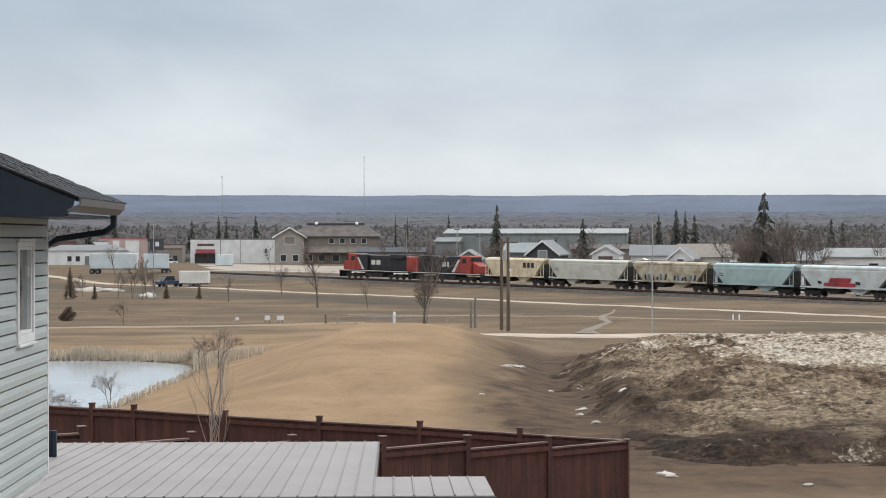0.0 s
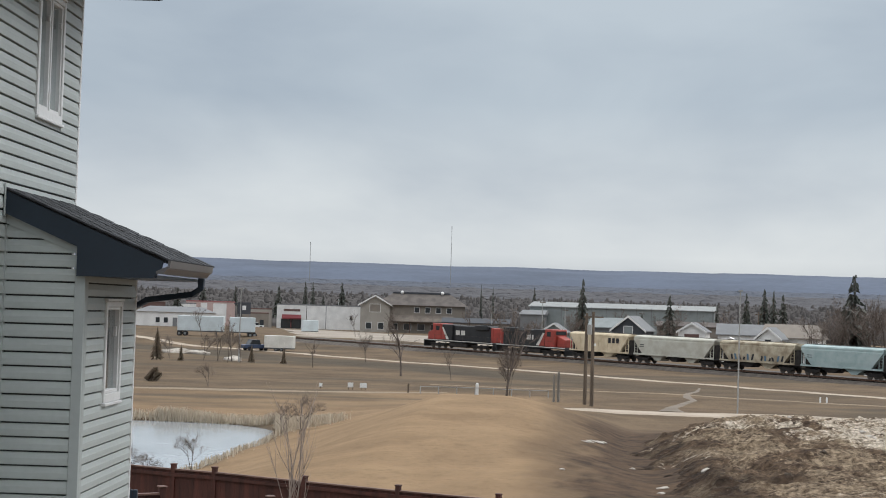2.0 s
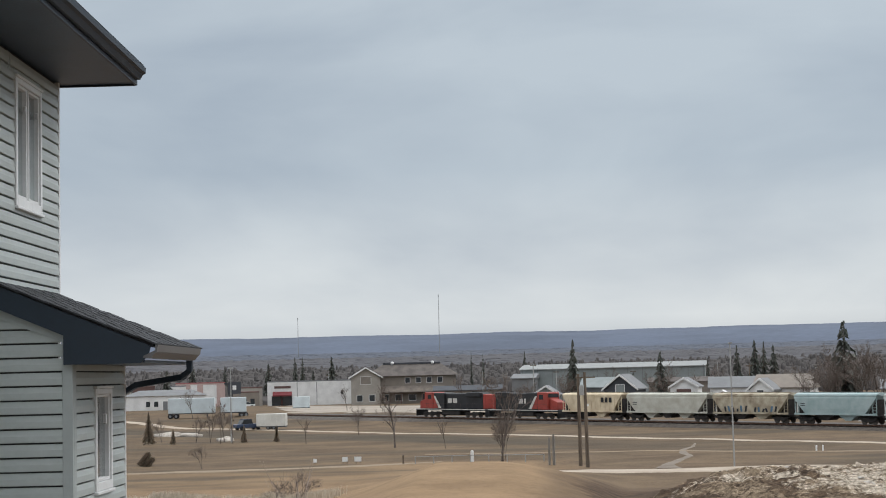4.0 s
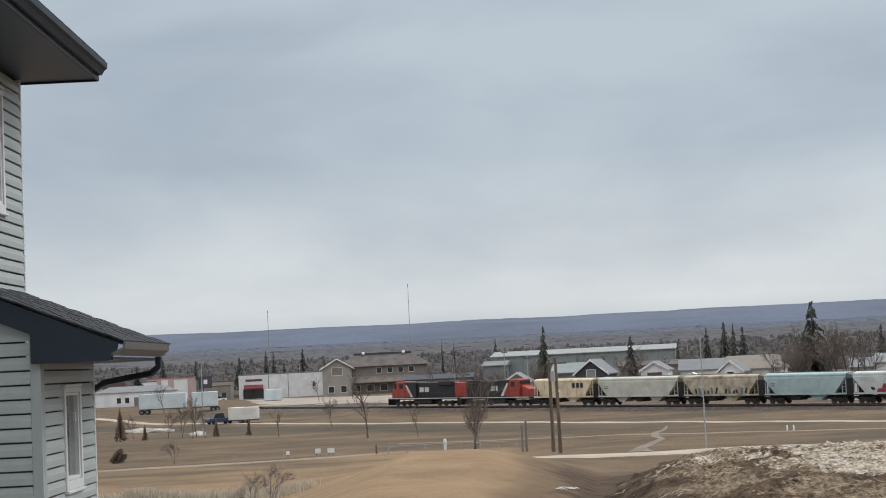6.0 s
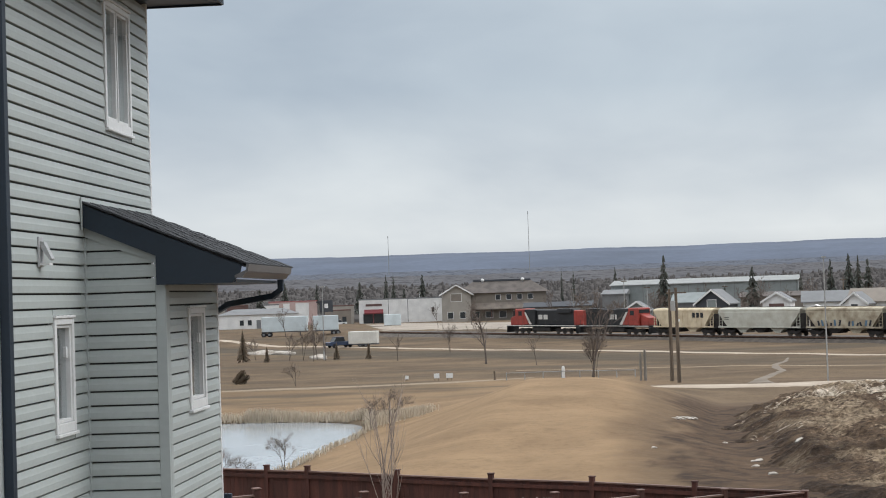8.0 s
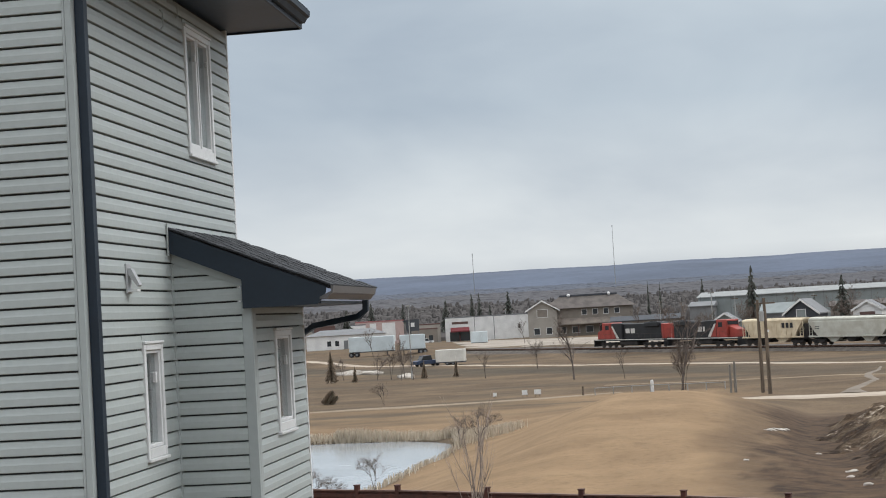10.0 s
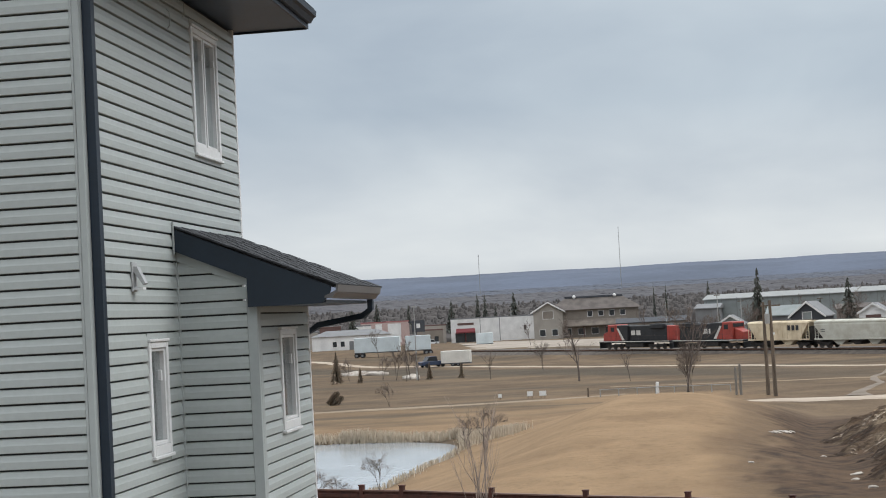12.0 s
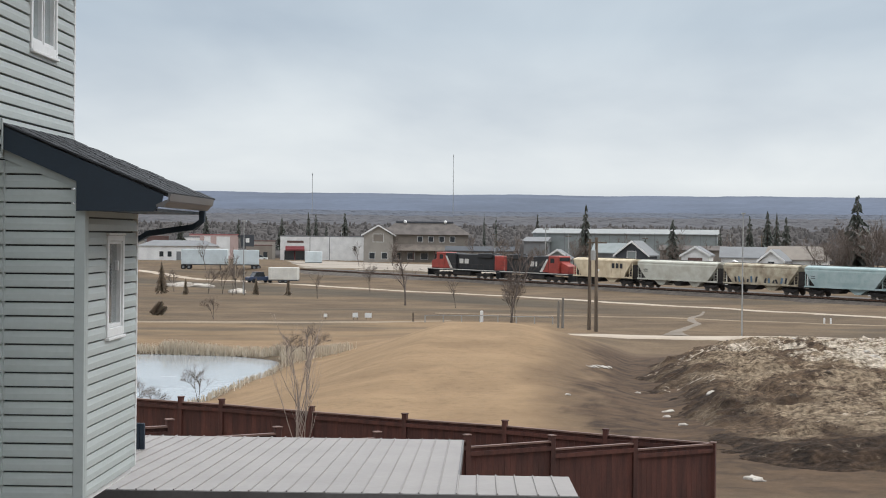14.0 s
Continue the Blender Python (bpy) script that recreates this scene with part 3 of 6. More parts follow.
# siding cut to size above and below each window
for x, a, b, lo, hi in WINS:
    ks = [k for k in range(k0, k1 + 1) if LAP_FROM + k * LAP < hi + 0.03 and LAP_FROM + (k + 1) * LAP > lo - 0.03]
    for z0, z1 in ((hi + 0.064, LAP_FROM + (ks[-1] + 1) * LAP - 0.014), (LAP_FROM + ks[0] * LAP, lo - 0.068)):
        if z1 - z0 > 0.008:
            bm = bm_new()
            box(bm, x + 0.001, x + 0.044, a - 0.034, b + 0.034, z0, z1)
            part("cut_plank", bm, SIDING, house)
window(*WINS[0], 2, CURTAIN)
window(*WINS[1], 1, BLIND)
window(*WINS[2], 1, BLIND)

# wall vent hood
B_VENT = mat("pale_grey_plastic", (0.45, 0.46, 0.47), 0.4, vary=0.1, scale=4)
vent = thing("vent_hood", pose(WX + 0.044, 13.22, 6.29), "white plastic wall vent hood on the siding", "vent")
bm = bm_new()
box(bm, 0, 0.02, -0.06, 0.06, -0.13, 0.13)
part("plate", bm, B_VENT, vent, bevel=0.005)
bm = bm_new()
prism(bm, [(0.02, 0.09), (0.05, 0.085), (0.12, -0.06), (0.10, -0.075), (0.02, 0.04)], -0.04, 0.04, lambda u, v, s: Vector((u, s, v)))
part("flap", bm, B_VENT, vent)
bm = bm_new()
box(bm, 0.02, 0.10, -0.045, 0.045, -0.115, -0.095)
part("lip", bm, WHITE, vent)
for y, z, n in ((14.55, 8.72, 0.16), (15.05, 8.92, 0.14)):
    wire = thing("wall_hook", pose(WX + 0.044, y, z), "small grey metal hook on the siding", "hook")
    bm = bm_new()
    tube(bm, [(0, 0, n), (0.03, 0, n * 0.8), (0.03, 0, 0), (0.005, 0, -0.03)], 0.007, 5)
    part("bent_wire", bm, TRIM, wire)

# upper eaves
bm = bm_new()
box(bm, -12.5, -3.60, 11.95, 17.16, SOFF, SOFF + 0.02)
part("soffit", bm, SOFFIT, house, "dark blue soffit")
bm = bm_new()
box(bm, -3.598, -3.575, 11.95, 17.16, SOFF - 0.02, SOFF + 0.2)
part("fascia", bm, NAVY, house)
bm = bm_new()
prism(bm, [(-3.573, SOFF + 0.03), (-3.53, SOFF + 0.03), (-3.50, SOFF + 0.08), (-3.47, SOFF + 0.10), (-3.465, SOFF + 0.16), (-3.573, SOFF + 0.16)], 11.95, 17.1, lambda u, v, s: Vector((u, s, v)))
part("gutter", bm, NAVY, house, "navy eaves gutter")
bm = bm_new()
box(bm, -12.5, -3.60, 17.162, 17.185, SOFF - 0.02, SOFF + 0.2)
part("fascia", bm, NAVY, house)
bm = bm_new()
box(bm, -12.5, -3.60, 11.925, 11.948, SOFF - 0.02, SOFF + 0.2)
part("fascia", bm, NAVY, house)
bm = bm_new()
prism(bm, [(-12.5, SOFF + 0.202), (-3.5, SOFF + 0.202), (-8.0, SOFF + 2.0)], 11.95, 17.16, lambda u, v, s: Vector((u, s, v)))
part("roof", bm, SHINGLE, house, "dark shingled roof")

# lean-to roof of the bay


def roof_z(x):
    return 6.81 + (x - WX) * (6.18 - 6.81) / (-2.89 - WX)


bm = bm_new()
prism(bm, [(WX + 0.003, roof_z(WX) - 0.06), (-2.89, roof_z(-2.89) - 0.05), (-2.89, roof_z(-2.89) - 0.012), (WX + 0.003, roof_z(WX) - 0.012)], R0 + 0.03, R1, lambda u, v, s: Vector((u, s, v)))
part("roof_deck", bm, SHINGLE, house)
bm = bm_new()
vv = box(bm, -0.002, 0.185, 0.0, 0.318, 0.0, 0.011)
for v in vv[4:6]:
    v.co.z += 0.004
shingle_mesh = mesh_of("shingle", bm, SHINGLE)
rows_n = 11
for i in range(rows_n):
    x = WX + 0.02 + (1.53 / rows_n) * i
    for j in range(10):
        y = R0 - 0.012 + j * 0.322 - (0.16 if i % 2 else 0)
        if y < R0 - 0.02:
            y = R0 - 0.02
        if y + 0.32 > R1 + 0.03:
            continue
        piece("shingle", shingle_mesh, house, Matrix.Translation((x, y, roof_z(x) - 0.012 + random.uniform(0, 0.004))) @ Matrix.Rotation(math.atan2(0.63, 1.558) + 0.02, 4, "Y"))
bm = bm_new()
prism(bm, [(WX + 0.02, 6.775), (-2.91, 6.145), (-2.93, 6.065), (-3.0, 5.99), (-3.71, 5.99), (-3.71, 6.26), (WX + 0.02, 6.565)], R0, R0 + 0.03, lambda u, v, s: Vector((u, s, v)))
part("rake_fascia", bm, NAVY, house, "navy boxed rake board")
bm = bm_new()
prism(bm, [(-2.97, 5.995), (-3.64, 5.995), (-3.64, 6.02), (-2.97, 6.02)], R0 + 0.031, R1, lambda u, v, s: Vector((u, s, v)))
part("soffit", bm, SOFFIT, house)
bm = bm_new()
prism(bm, [(WX + 0.06, 6.55), (-3.70, 6.255), (-3.70, 6.275), (WX + 0.06, 6.57)], R0 + 0.031, B0 - 0.06, lambda u, v, s: Vector((u, s, v)))
part("soffit", bm, SOFFIT, house)
bm = bm_new()
prism(bm, [(WX + 0.05, 6.46), (-3.70, 6.185), (-3.70, 6.27), (WX + 0.05, 6.56)], B0 - 0.06, B0 - 0.004, lambda u, v, s: Vector((u, s, v)))
part("frieze_board", bm, TRIM, house)
GUTTER = mat("taupe_gutter", (0.115, 0.110, 0.110), 0.4, vary=0.08, scale=1.5, bump=0.02)
bm = bm_new()
prism(bm, [(-2.97, 6.035), (-2.90, 6.035), (-2.87, 6.075), (-2.845, 6.09), (-2.835, 6.155), (-2.86, 6.155), (-2.86, 6.105), (-2.97, 6.055)], R0 - 0.03, R1 - 0.3, lambda u, v, s: Vector((u, s, v)))
part("gutter", bm, GUTTER, house, "taupe metal eaves gutter")
bm = bm_new()
tube(bm, [(-2.91, 16.45, 6.03), (-2.91, 16.45, 5.93), (-3.0, 16.5, 5.86), (-3.55, 16.84, 5.79), (-3.72, 16.86, 5.70), (-3.74, 16.86, 5.6), (-3.74, 16.86, 3.4)], 0.042, 4)
part("downspout", bm, NAVY, house, "dark angled downspout")

# ---- patio roof ----
patio = thing("patio_roof", pose(0, 0, 0), "pale grey ribbed metal patio roof on posts", "patio roof")
P0, P1, PB = 19.12, 26.5, 21.2


def patio_z(y):
    return 2.66 + (y - P0) * (2.37 - 2.66) / (P1 - P0)


def roof_sheet(x0, x1, y0, y1):
    bm = bm_new()
    prism(bm, [(x0, 0), (x1, 0), (x1, 0.018), (x0, 0.018)], y0, y1, lambda u, v, s: Vector((u, s, patio_z(s) + v)))
    part("roof_sheet", bm, METAL_ROOF, patio)
    for x in (x0 + 0.013,):
        bm = bm_new()
        prism(bm, [(x - 0.012, 0.016), (x + 0.012, 0.016), (x + 0.006, 0.034), (x - 0.006, 0.034)], y0, y1, lambda u, v, s: Vector((u, s, patio_z(s) + v)))
        part("rib", bm, METAL_ROOF, patio)


for i in range(33):
    x1 = -0.28 - 0.229 * i
    roof_sheet(x1 - 0.2285, x1, P0, P1)
for i in range(6):
    x0 = -0.28 + 0.247 * i
    roof_sheet(x0 + 0.001, x0 + 0.2465, P0, PB)
DARK_TRIM = mat("dark_drip_edge", (0.11, 0.105, 0.105), 0.5, vary=0.1, scale=2)
bm = bm_new()
box(bm, -7.85, 1.22, P0 - 0.03, P0 - 0.002, patio_z(P0) - 0.16, patio_z(P0) + 0.012)
part("fascia", bm, DARK_TRIM, patio, "dark grey roof fascia")
bm = bm_new()
box(bm, -7.85, -0.27, P1 + 0.002, P1 + 0.03, patio_z(P1) - 0.16, patio_z(P1) + 0.01)
part("fascia", bm, DARK_TRIM, patio, "dark grey roof fascia")
bm = bm_new()
prism(bm, [(-0.278, -0.16), (-0.25, -0.16), (-0.25, 0.016), (-0.278, 0.016)], PB + 0.002, P1, lambda u, v, s: Vector((u, s, patio_z(s) + v)))
part("fascia", bm, DARK_TRIM, patio, "dark grey roof fascia")
for x, y in ((-7.6, P0 + 0.2), (0.95, P0 + 0.2), (-0.45, P1 - 0.2), (-7.6, P1 - 0.2), (-3.8, P1 - 0.2)):
    bm = bm_new()
    box(bm, x - 0.07, x + 0.07, y - 0.07, y + 0.07, height(x, y) - 0.1, patio_z(y) - 0.002)
    part("post", bm, FENCE, patio, bevel=0.008)
screen = thing("privacy_screen", pose(0, 0, 0), "dark navy panel standing on the patio roof edge", "screen")
bm = bm_new()
box(bm, -5.75, -5.16, 23.95, 24.0, patio_z(24.0) + 0.03, 2.9)
part("panel", bm, NAVY, screen, bevel=0.006)
bm = bm_new()
box(bm, -5.155, -5.09, 23.94, 24.01, patio_z(24.0) + 0.03, 2.9)
part("post", bm, NAVY, screen, bevel=0.006)

# ---- board fence ----
fence = thing("fence", pose(0, 0, 0), "dark red-brown stained board fence round a yard", "fence")
BACK = [(5.25, 35.61, 1.25), (2.92, 36.56, 1.40), (0.61, 37.49, 1.46), (-1.81, 38.47, 1.48), (-4.19, 39.43, 1.52), (-6.60, 40.40, 1.57), (-7.74, 40.86, 1.57), (-10.1, 41.8, 1.6)]
SIDE = [(5.25, 35.61, 1.25), (3.37, 34.43, 1.48), (1.53, 33.27, 1.65), (-0.24, 32.15, 1.78), (-2.00, 31.05, 1.95), (-3.82, 29.90, 2.16), (-5.65, 28.75, 2.41), (-7.5, 27.6, 2.6)]
bm = bm_new()
box(bm, 0.002, 0.136, -0.011, 0.011, 0.0, 1.0)
board_mesh = mesh_of("board", bm, FENCE)


def panel(a, b, za, zb, foot):
    a, b = Vector(a), Vector(b)
    d = (b - a).normalized()
    a, b = a + d * 0.055, b - d * 0.055
    n = max(1, round((b - a).length / 0.138))
    w = (b - a).length / n
    turn = Matrix.Rotation(math.atan2(d.y, d.x), 4, "Z")
    for i in range(n):
        p = a + d * (w * i)
        z = za + (zb - za) * (i + 0.5) / n - 0.04
        z0 = min(foot, height(p.x, p.y) - 0.05)
        piece("board", board_mesh, fence, Matrix.Translation((p.x, p.y, z0)) @ turn @ Matrix.Diagonal((w / 0.138, 1, z - z0, 1)))
    ln = (b - a).length
    tilt = Matrix.Rotation(-math.atan2(zb - za, ln), 4, "Y")
    for name, dz, h, dep, material in (("cap_rail", -0.038, 0.035, 0.055, FENCE_CAP), ("rail", -0.2, 0.09, 0.03, FENCE), ("rail", -1.5, 0.09, 0.03, FENCE)):
        bm = bm_new()
        off = 0 if name == "cap_rail" else -0.032
        box(bm, 0, ln, -dep + off, dep + off if name == "cap_rail" else -0.013, dz, dz + h)
        part(name, bm, material, fence).matrix_basis = Matrix.Translation((a.x, a.y, za)) @ turn @ tilt


def post(x, y, z, turn):
    p = part("post", (lambda bm: (box(bm, -0.06, 0.06, -0.06, 0.06, height(x, y) - 0.1, z - 0.03), bm)[1])(bm_new()), FENCE, fence, bevel=0.006)
    p.matrix_basis = Matrix.Translation((x, y, 0)) @ Matrix.Rotation(turn, 4, "Z")
    bm = bm_new()
    box(bm, -0.075, 0.075, -0.075, 0.075, z - 0.028, z)
    c = part("post_cap", bm, FENCE_CAP if (x, y) in [(q[0], q[1]) for q in SIDE] else FENCE, p, bevel=0.008)


for row, turn in ((BACK, math.atan2(0.95, -2.33)), (SIDE[1:], math.atan2(-1.18, -1.88))):
    for x, y, z in row:
        post(x, y, z, turn)
for p, q in zip(BACK, BACK[1:]):
    panel(q[:2], p[:2], q[2] - 0.13, (p[2] - 0.13) if p is not BACK[0] else p[2] - 0.02, -0.4)
for p, q in zip(SIDE, SIDE[1:]):
    z = p[2] - 0.12 if p is not SIDE[0] else p[2] - 0.03
    panel(q[:2], p[:2], z, z, -0.4)

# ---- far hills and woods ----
# Distance haze is mixed into the hills' base colour as blue.
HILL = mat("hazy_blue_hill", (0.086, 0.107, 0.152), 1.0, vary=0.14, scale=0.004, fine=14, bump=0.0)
bm = bm_new()
rows = []
for a in np.arange(-40, 40.01, 0.25):
    ra = radians(float(a))
    top = 5.8 + 4700 * math.tan(radians(1.52 + 0.035 * noise.noise((a * 0.35, 0, 0)) + 0.02 * noise.noise((a * 2.1, 4, 0)) - 0.018 * max(0.0, a - 14) ** 0.5))
    rows.append([bm.verts.new((d * math.sin(ra), d * math.cos(ra), z)) for d, z in ((3650, 40), (3900, 76), (4300, top - 22), (4700, top), (4900, top - 60))])
for p, q in zip(rows, rows[1:]):
    for k in range(4):
        bm.faces.new((p[k], p[k + 1], q[k + 1], q[k]))
tagged(part("backdrop_hills", bm, HILL, smooth=True), "long flat-topped wooded hills on the horizon, tinted blue for haze", "hills", kind="structure")


def scatter(name, n, place, size, material, label, category, seed):
    """Far woods: many ragged upright clumps in one mesh."""
    rnd = random.Random(seed)
    vs, fs = [], []
    for _ in range(n):
        x, y = place(rnd)
        z = height(x, y)
        h, w = size(rnd, x, y)
        base = len(vs)
        t = rnd.uniform(0, 6.3)
        for lev, (f, zz) in enumerate(((1.25, -0.05), (1.0, 0.45), (0.6, 0.85))):
            for k in range(5):
                a = t + 2 * math.pi * k / 5 + 0.5 * lev
                r = w * f * rnd.uniform(0.6, 1.3)
                vs.append((x + r * math.cos(a), y + r * math.sin(a), z + h * zz * rnd.uniform(0.85, 1.15)))
        vs.append((x + rnd.uniform(-0.3, 0.3) * w, y, z + h))
        for lev in range(2):
            for k in range(5):
                i, j = base + lev * 5 + k, base + lev * 5 + (k + 1) % 5
                fs.append((i, j, j + 5, i + 5))
        for k in range(5):
            fs.append((base + 10 + k, base + 10 + (k + 1) % 5, base + 15))
    me = bpy.data.meshes.new(name)
    me.from_pydata(vs, [], fs)
    me.materials.append(material)
    me.polygons.foreach_set("use_smooth", [True] * len(me.polygons))
    return tagged(new(name, me), label, category, kind="stuff")


def island_mat(name, a, b, rough=1.0):
    m = bpy.data.materials.new(name)
    m.use_nodes = True
    nt = m.node_tree
    bs = nt.nodes["Principled BSDF"]
    bs.inputs["Roughness"].default_value = rough
    bs.inputs["Specular IOR Level"].default_value = 0.1
    g = nt.nodes.new("ShaderNodeNewGeometry")
    mx = nt.nodes.new("ShaderNodeMix")
    mx.data_type = "RGBA"
    mx.inputs["A"].default_value, mx.inputs["B"].default_value = (*a, 1), (*b, 1)
    nt.links.new(g.outputs["Random Per Island"], mx.inputs["Factor"])
    nt.links.new(mx.outputs["Result"], bs.inputs["Base Color"])
    return m


# Haze is painted in: the farther two belts turn greyer, then bluer.
WOOD_FAR = island_mat("hazy_far_wood", (0.096, 0.106, 0.130), (0.108, 0.117, 0.139))
WOOD_VALLEY = island_mat("hazy_valley_wood", (0.094, 0.093, 0.100), (0.106, 0.104, 0.110))
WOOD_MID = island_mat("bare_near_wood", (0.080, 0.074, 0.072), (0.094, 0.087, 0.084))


def wedge(lo, hi, power=1.0):
    def place(rnd):
        d = lo + (hi - lo) * rnd.random() ** power
        a = radians(rnd.uniform(-21, 23))
        return d * math.sin(a), d * math.cos(a)
    return place


scatter("far_woods", 9000, wedge(2200, 3450), lambda r, x, y: (r.uniform(2.0, 4.5), r.uniform(9, 20)), WOOD_FAR, "leafless woods at the foot of the hills, painted blue-grey for haze", "woods", 3)
scatter("valley_woods", 11000, wedge(1200, 2300), lambda r, x, y: (r.uniform(1.8, 4), r.uniform(7, 15)), WOOD_VALLEY, "leafless woods far across the valley, greyed to suggest haze", "woods", 6)
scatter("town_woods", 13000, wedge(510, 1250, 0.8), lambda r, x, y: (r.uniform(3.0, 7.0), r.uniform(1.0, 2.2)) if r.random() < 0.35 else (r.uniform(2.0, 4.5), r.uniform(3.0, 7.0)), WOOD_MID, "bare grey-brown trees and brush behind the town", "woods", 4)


# ---- trees ----
BARK = mat("grey_bark", (0.13, 0.105, 0.09), 0.95, vary=0.25, scale=3, bump=0.3)
TWIG = mat("twigs", (0.17, 0.135, 0.115), 0.95, vary=0.2, scale=3, bump=0.1)
NEEDLE = island_mat("spruce_needles", (0.085, 0.097, 0.085), (0.185, 0.190, 0.168))
RUST = island_mat("browned_cedar", (0.20, 0.165, 0.125), (0.38, 0.31, 0.24))


def spruce(h, w, seed, material, label, ragged=0.35, dense=1.0, taper=0.85, fine=1.0):
    rnd = random.Random(seed)
    t = thing("spruce_tree", pose(0, 0, -500), label, "tree", "spruces of the town")
    bm = bm_new()
    tube(bm, [(0, 0, -0.3), (0.02 * h * 0.2, 0, h * 0.5), (0, 0, h * 0.98)], [h * 0.018, h * 0.011, 0.02], 6)
    part("trunk", bm, BARK, t)
    bm = bm_new()
    z = h * 0.08
    while z < h * 0.99:
        f = 1 - z / h
        reach = w * (f ** taper) * rnd.uniform(1 - ragged, 1.15) + 0.03 * w
        n = max(3, int((5 + 3 * f) * dense))
        for k in range(n):
            a = 2 * math.pi * (k + rnd.random()) / n
            r = reach * rnd.uniform(0.45, 1.25)
            d = Vector((math.cos(a), math.sin(a), 0))
            s = Vector((-d.y, d.x, 0))
            root = Vector((0, 0, z + rnd.uniform(-0.02, 0.02) * h))
            mid = root + d * r * 0.55 + Vector((0, 0, 0.02 * h))
            tip = root + d * r + Vector((0, 0, -0.05 * h * f - 0.02 * h))
            ww = r * rnd.uniform(0.2, 0.36) * fine
            v = [bm.verts.new(p) for p in (root, mid + s * ww, tip, mid - s * ww, mid - Vector((0, 0, 0.05 * h * f + 0.015 * h)))]
            bm.faces.new((v[0], v[1], v[2]))
            bm.faces.new((v[0], v[2], v[3]))
            bm.faces.new((v[0], v[4], v[2]))
        z += h * 0.026 * fine * rnd.uniform(0.6, 1.5)
    me = mesh_of("crown", bm, material, recalc=False)
    c = new("crown", me)
    c.parent = t
    return t


def bare_tree(h, spread, seed, label, name="bare_tree", stems=1, levels=4, thick=0.016, material=None, group="leafless trees"):
    rnd = random.Random(seed)
    t = thing(name, pose(0, 0, -500), label, "tree", group)
    wood, twig = bm_new(), bm_new()

    def grow(p, d, ln, r, lev):
        pts, rad = [p], [r]
        q = p
        for i in range(3):
            d = (d + Vector((rnd.uniform(-1, 1), rnd.uniform(-1, 1), rnd.uniform(-0.3, 0.6))) * 0.13).normalized()
            q = q + d * ln / 3
            pts.append(q)
            rad.append(r * (1 - 0.2 * (i + 1)))
        tube(wood if lev < 2 else twig, pts, rad, 5 if lev < 2 else 3)
        if lev < levels:
            for i in range(rnd.randint(3, 5) if lev else rnd.randint(6, 8)):
                at_ = rnd.uniform(0.35, 1.0) if lev else rnd.uniform(0.28, 1.0)
                seg = min(2, int(at_ * 3))
                b = pts[seg].lerp(pts[seg + 1], at_ * 3 - seg)
                a = rnd.uniform(0, 2 * math.pi)
                side = (d.orthogonal().normalized() * math.cos(a) + d.cross(d.orthogonal().normalized()) * math.sin(a))
                nd = (d * rnd.uniform(0.7, 1.1) + side * spread * rnd.uniform(0.6, 1.2) + Vector((0, 0, 0.25))).normalized()
                grow(b, nd, ln * rnd.uniform(0.42, 0.66), max(r * 0.5, 0.0017 * h if h > 6 else 0.0008 * h), lev + 1)

    for s in range(stems):
        a = rnd.uniform(0, 6.3)
        lean = 0.0 if stems == 1 else 0.16
        grow(Vector((0, 0, -0.2)), Vector((lean * math.cos(a), lean * math.sin(a), 1)).normalized(), h * 0.62, h * thick * (1 if stems == 1 else 0.6), 0)
    part("trunk", wood, material or BARK, t)
    part("crown", twig, material or TWIG, t, "leafless grey-brown twigs")
    return t


def plant(src, az, d, scale=1.0, turn=0.0, wide=1.0):
    return copy_thing(src, Matrix.Translation(at(az, d)) @ Matrix.Rotation(turn, 4, "Z") @ Matrix.Diagonal((scale * wide, scale * wide, scale, 1)))


def drop(src):
    """Takes the pattern away once its copies stand."""
    for o in [*src.children_recursive, src]:
        bpy.data.objects.remove(o)


sp = [spruce(10, 2.0, 1, NEEDLE, "tall dark green spruce behind the railway"), spruce(10, 1.5, 2, NEEDLE, "slender dark spruce with a ragged top", 0.5),
      spruce(10, 2.4, 3, NEEDLE, "broad dark spruce with drooping boughs", 0.4, 1.2), spruce(10, 2.3, 5, RUST, "small young spruce in dry weeds", 0.5, 1.6, 0.85, 0.6)]
STREET_SPRUCES = [(0, 3.77, 400, 16.2, 0.85), (1, 2.03, 480, 14.6, 1.08), (2, 6.88, 360, 12.4, 1.01), (0, 10.2, 385, 15.0, 1.01), (1, 10.52, 380, 14.2, 1.22), (0, 10.85, 385, 13.8, 0.94), (1, 9.58, 390, 13.6, 1.22), (2, 13.28, 292, 16.9, 1.15), (1, 13.65, 300, 11.5, 1.22), (1, 12.95, 296, 11.0, 1.35), (2, -4.93, 520, 15.2, 1.01), (1, -6.25, 520, 15.0, 1.01), (1, -5.98, 520, 14.8, 0.94), (0, -7.2, 520, 13.2, 1.15)]
YARD_SPRUCES = [(0, -9.9, 520, 13.6, 1.22), (1, -8.75, 530, 12.8, 1.22), (1, 0.1, 540, 16.0, 0.4), (1, 0.53, 540, 15.2, 0.5), (0, -5.6, 540, 11.0, 1.22), (1, 8.55, 420, 10.5, 1.08), (0, 15.6, 400, 13.0, 1.08), (1, 16.0, 410, 12.0, 1.22), (0, 17.6, 380, 12.0, 1.08), (1, -2.6, 560, 12.0, 0.94), (0, 5.9, 390, 8.0, 1.08), (1, 2.35, 385, 7.0, 1.22), (0, -10.8, 470, 11.5, 1.22)]
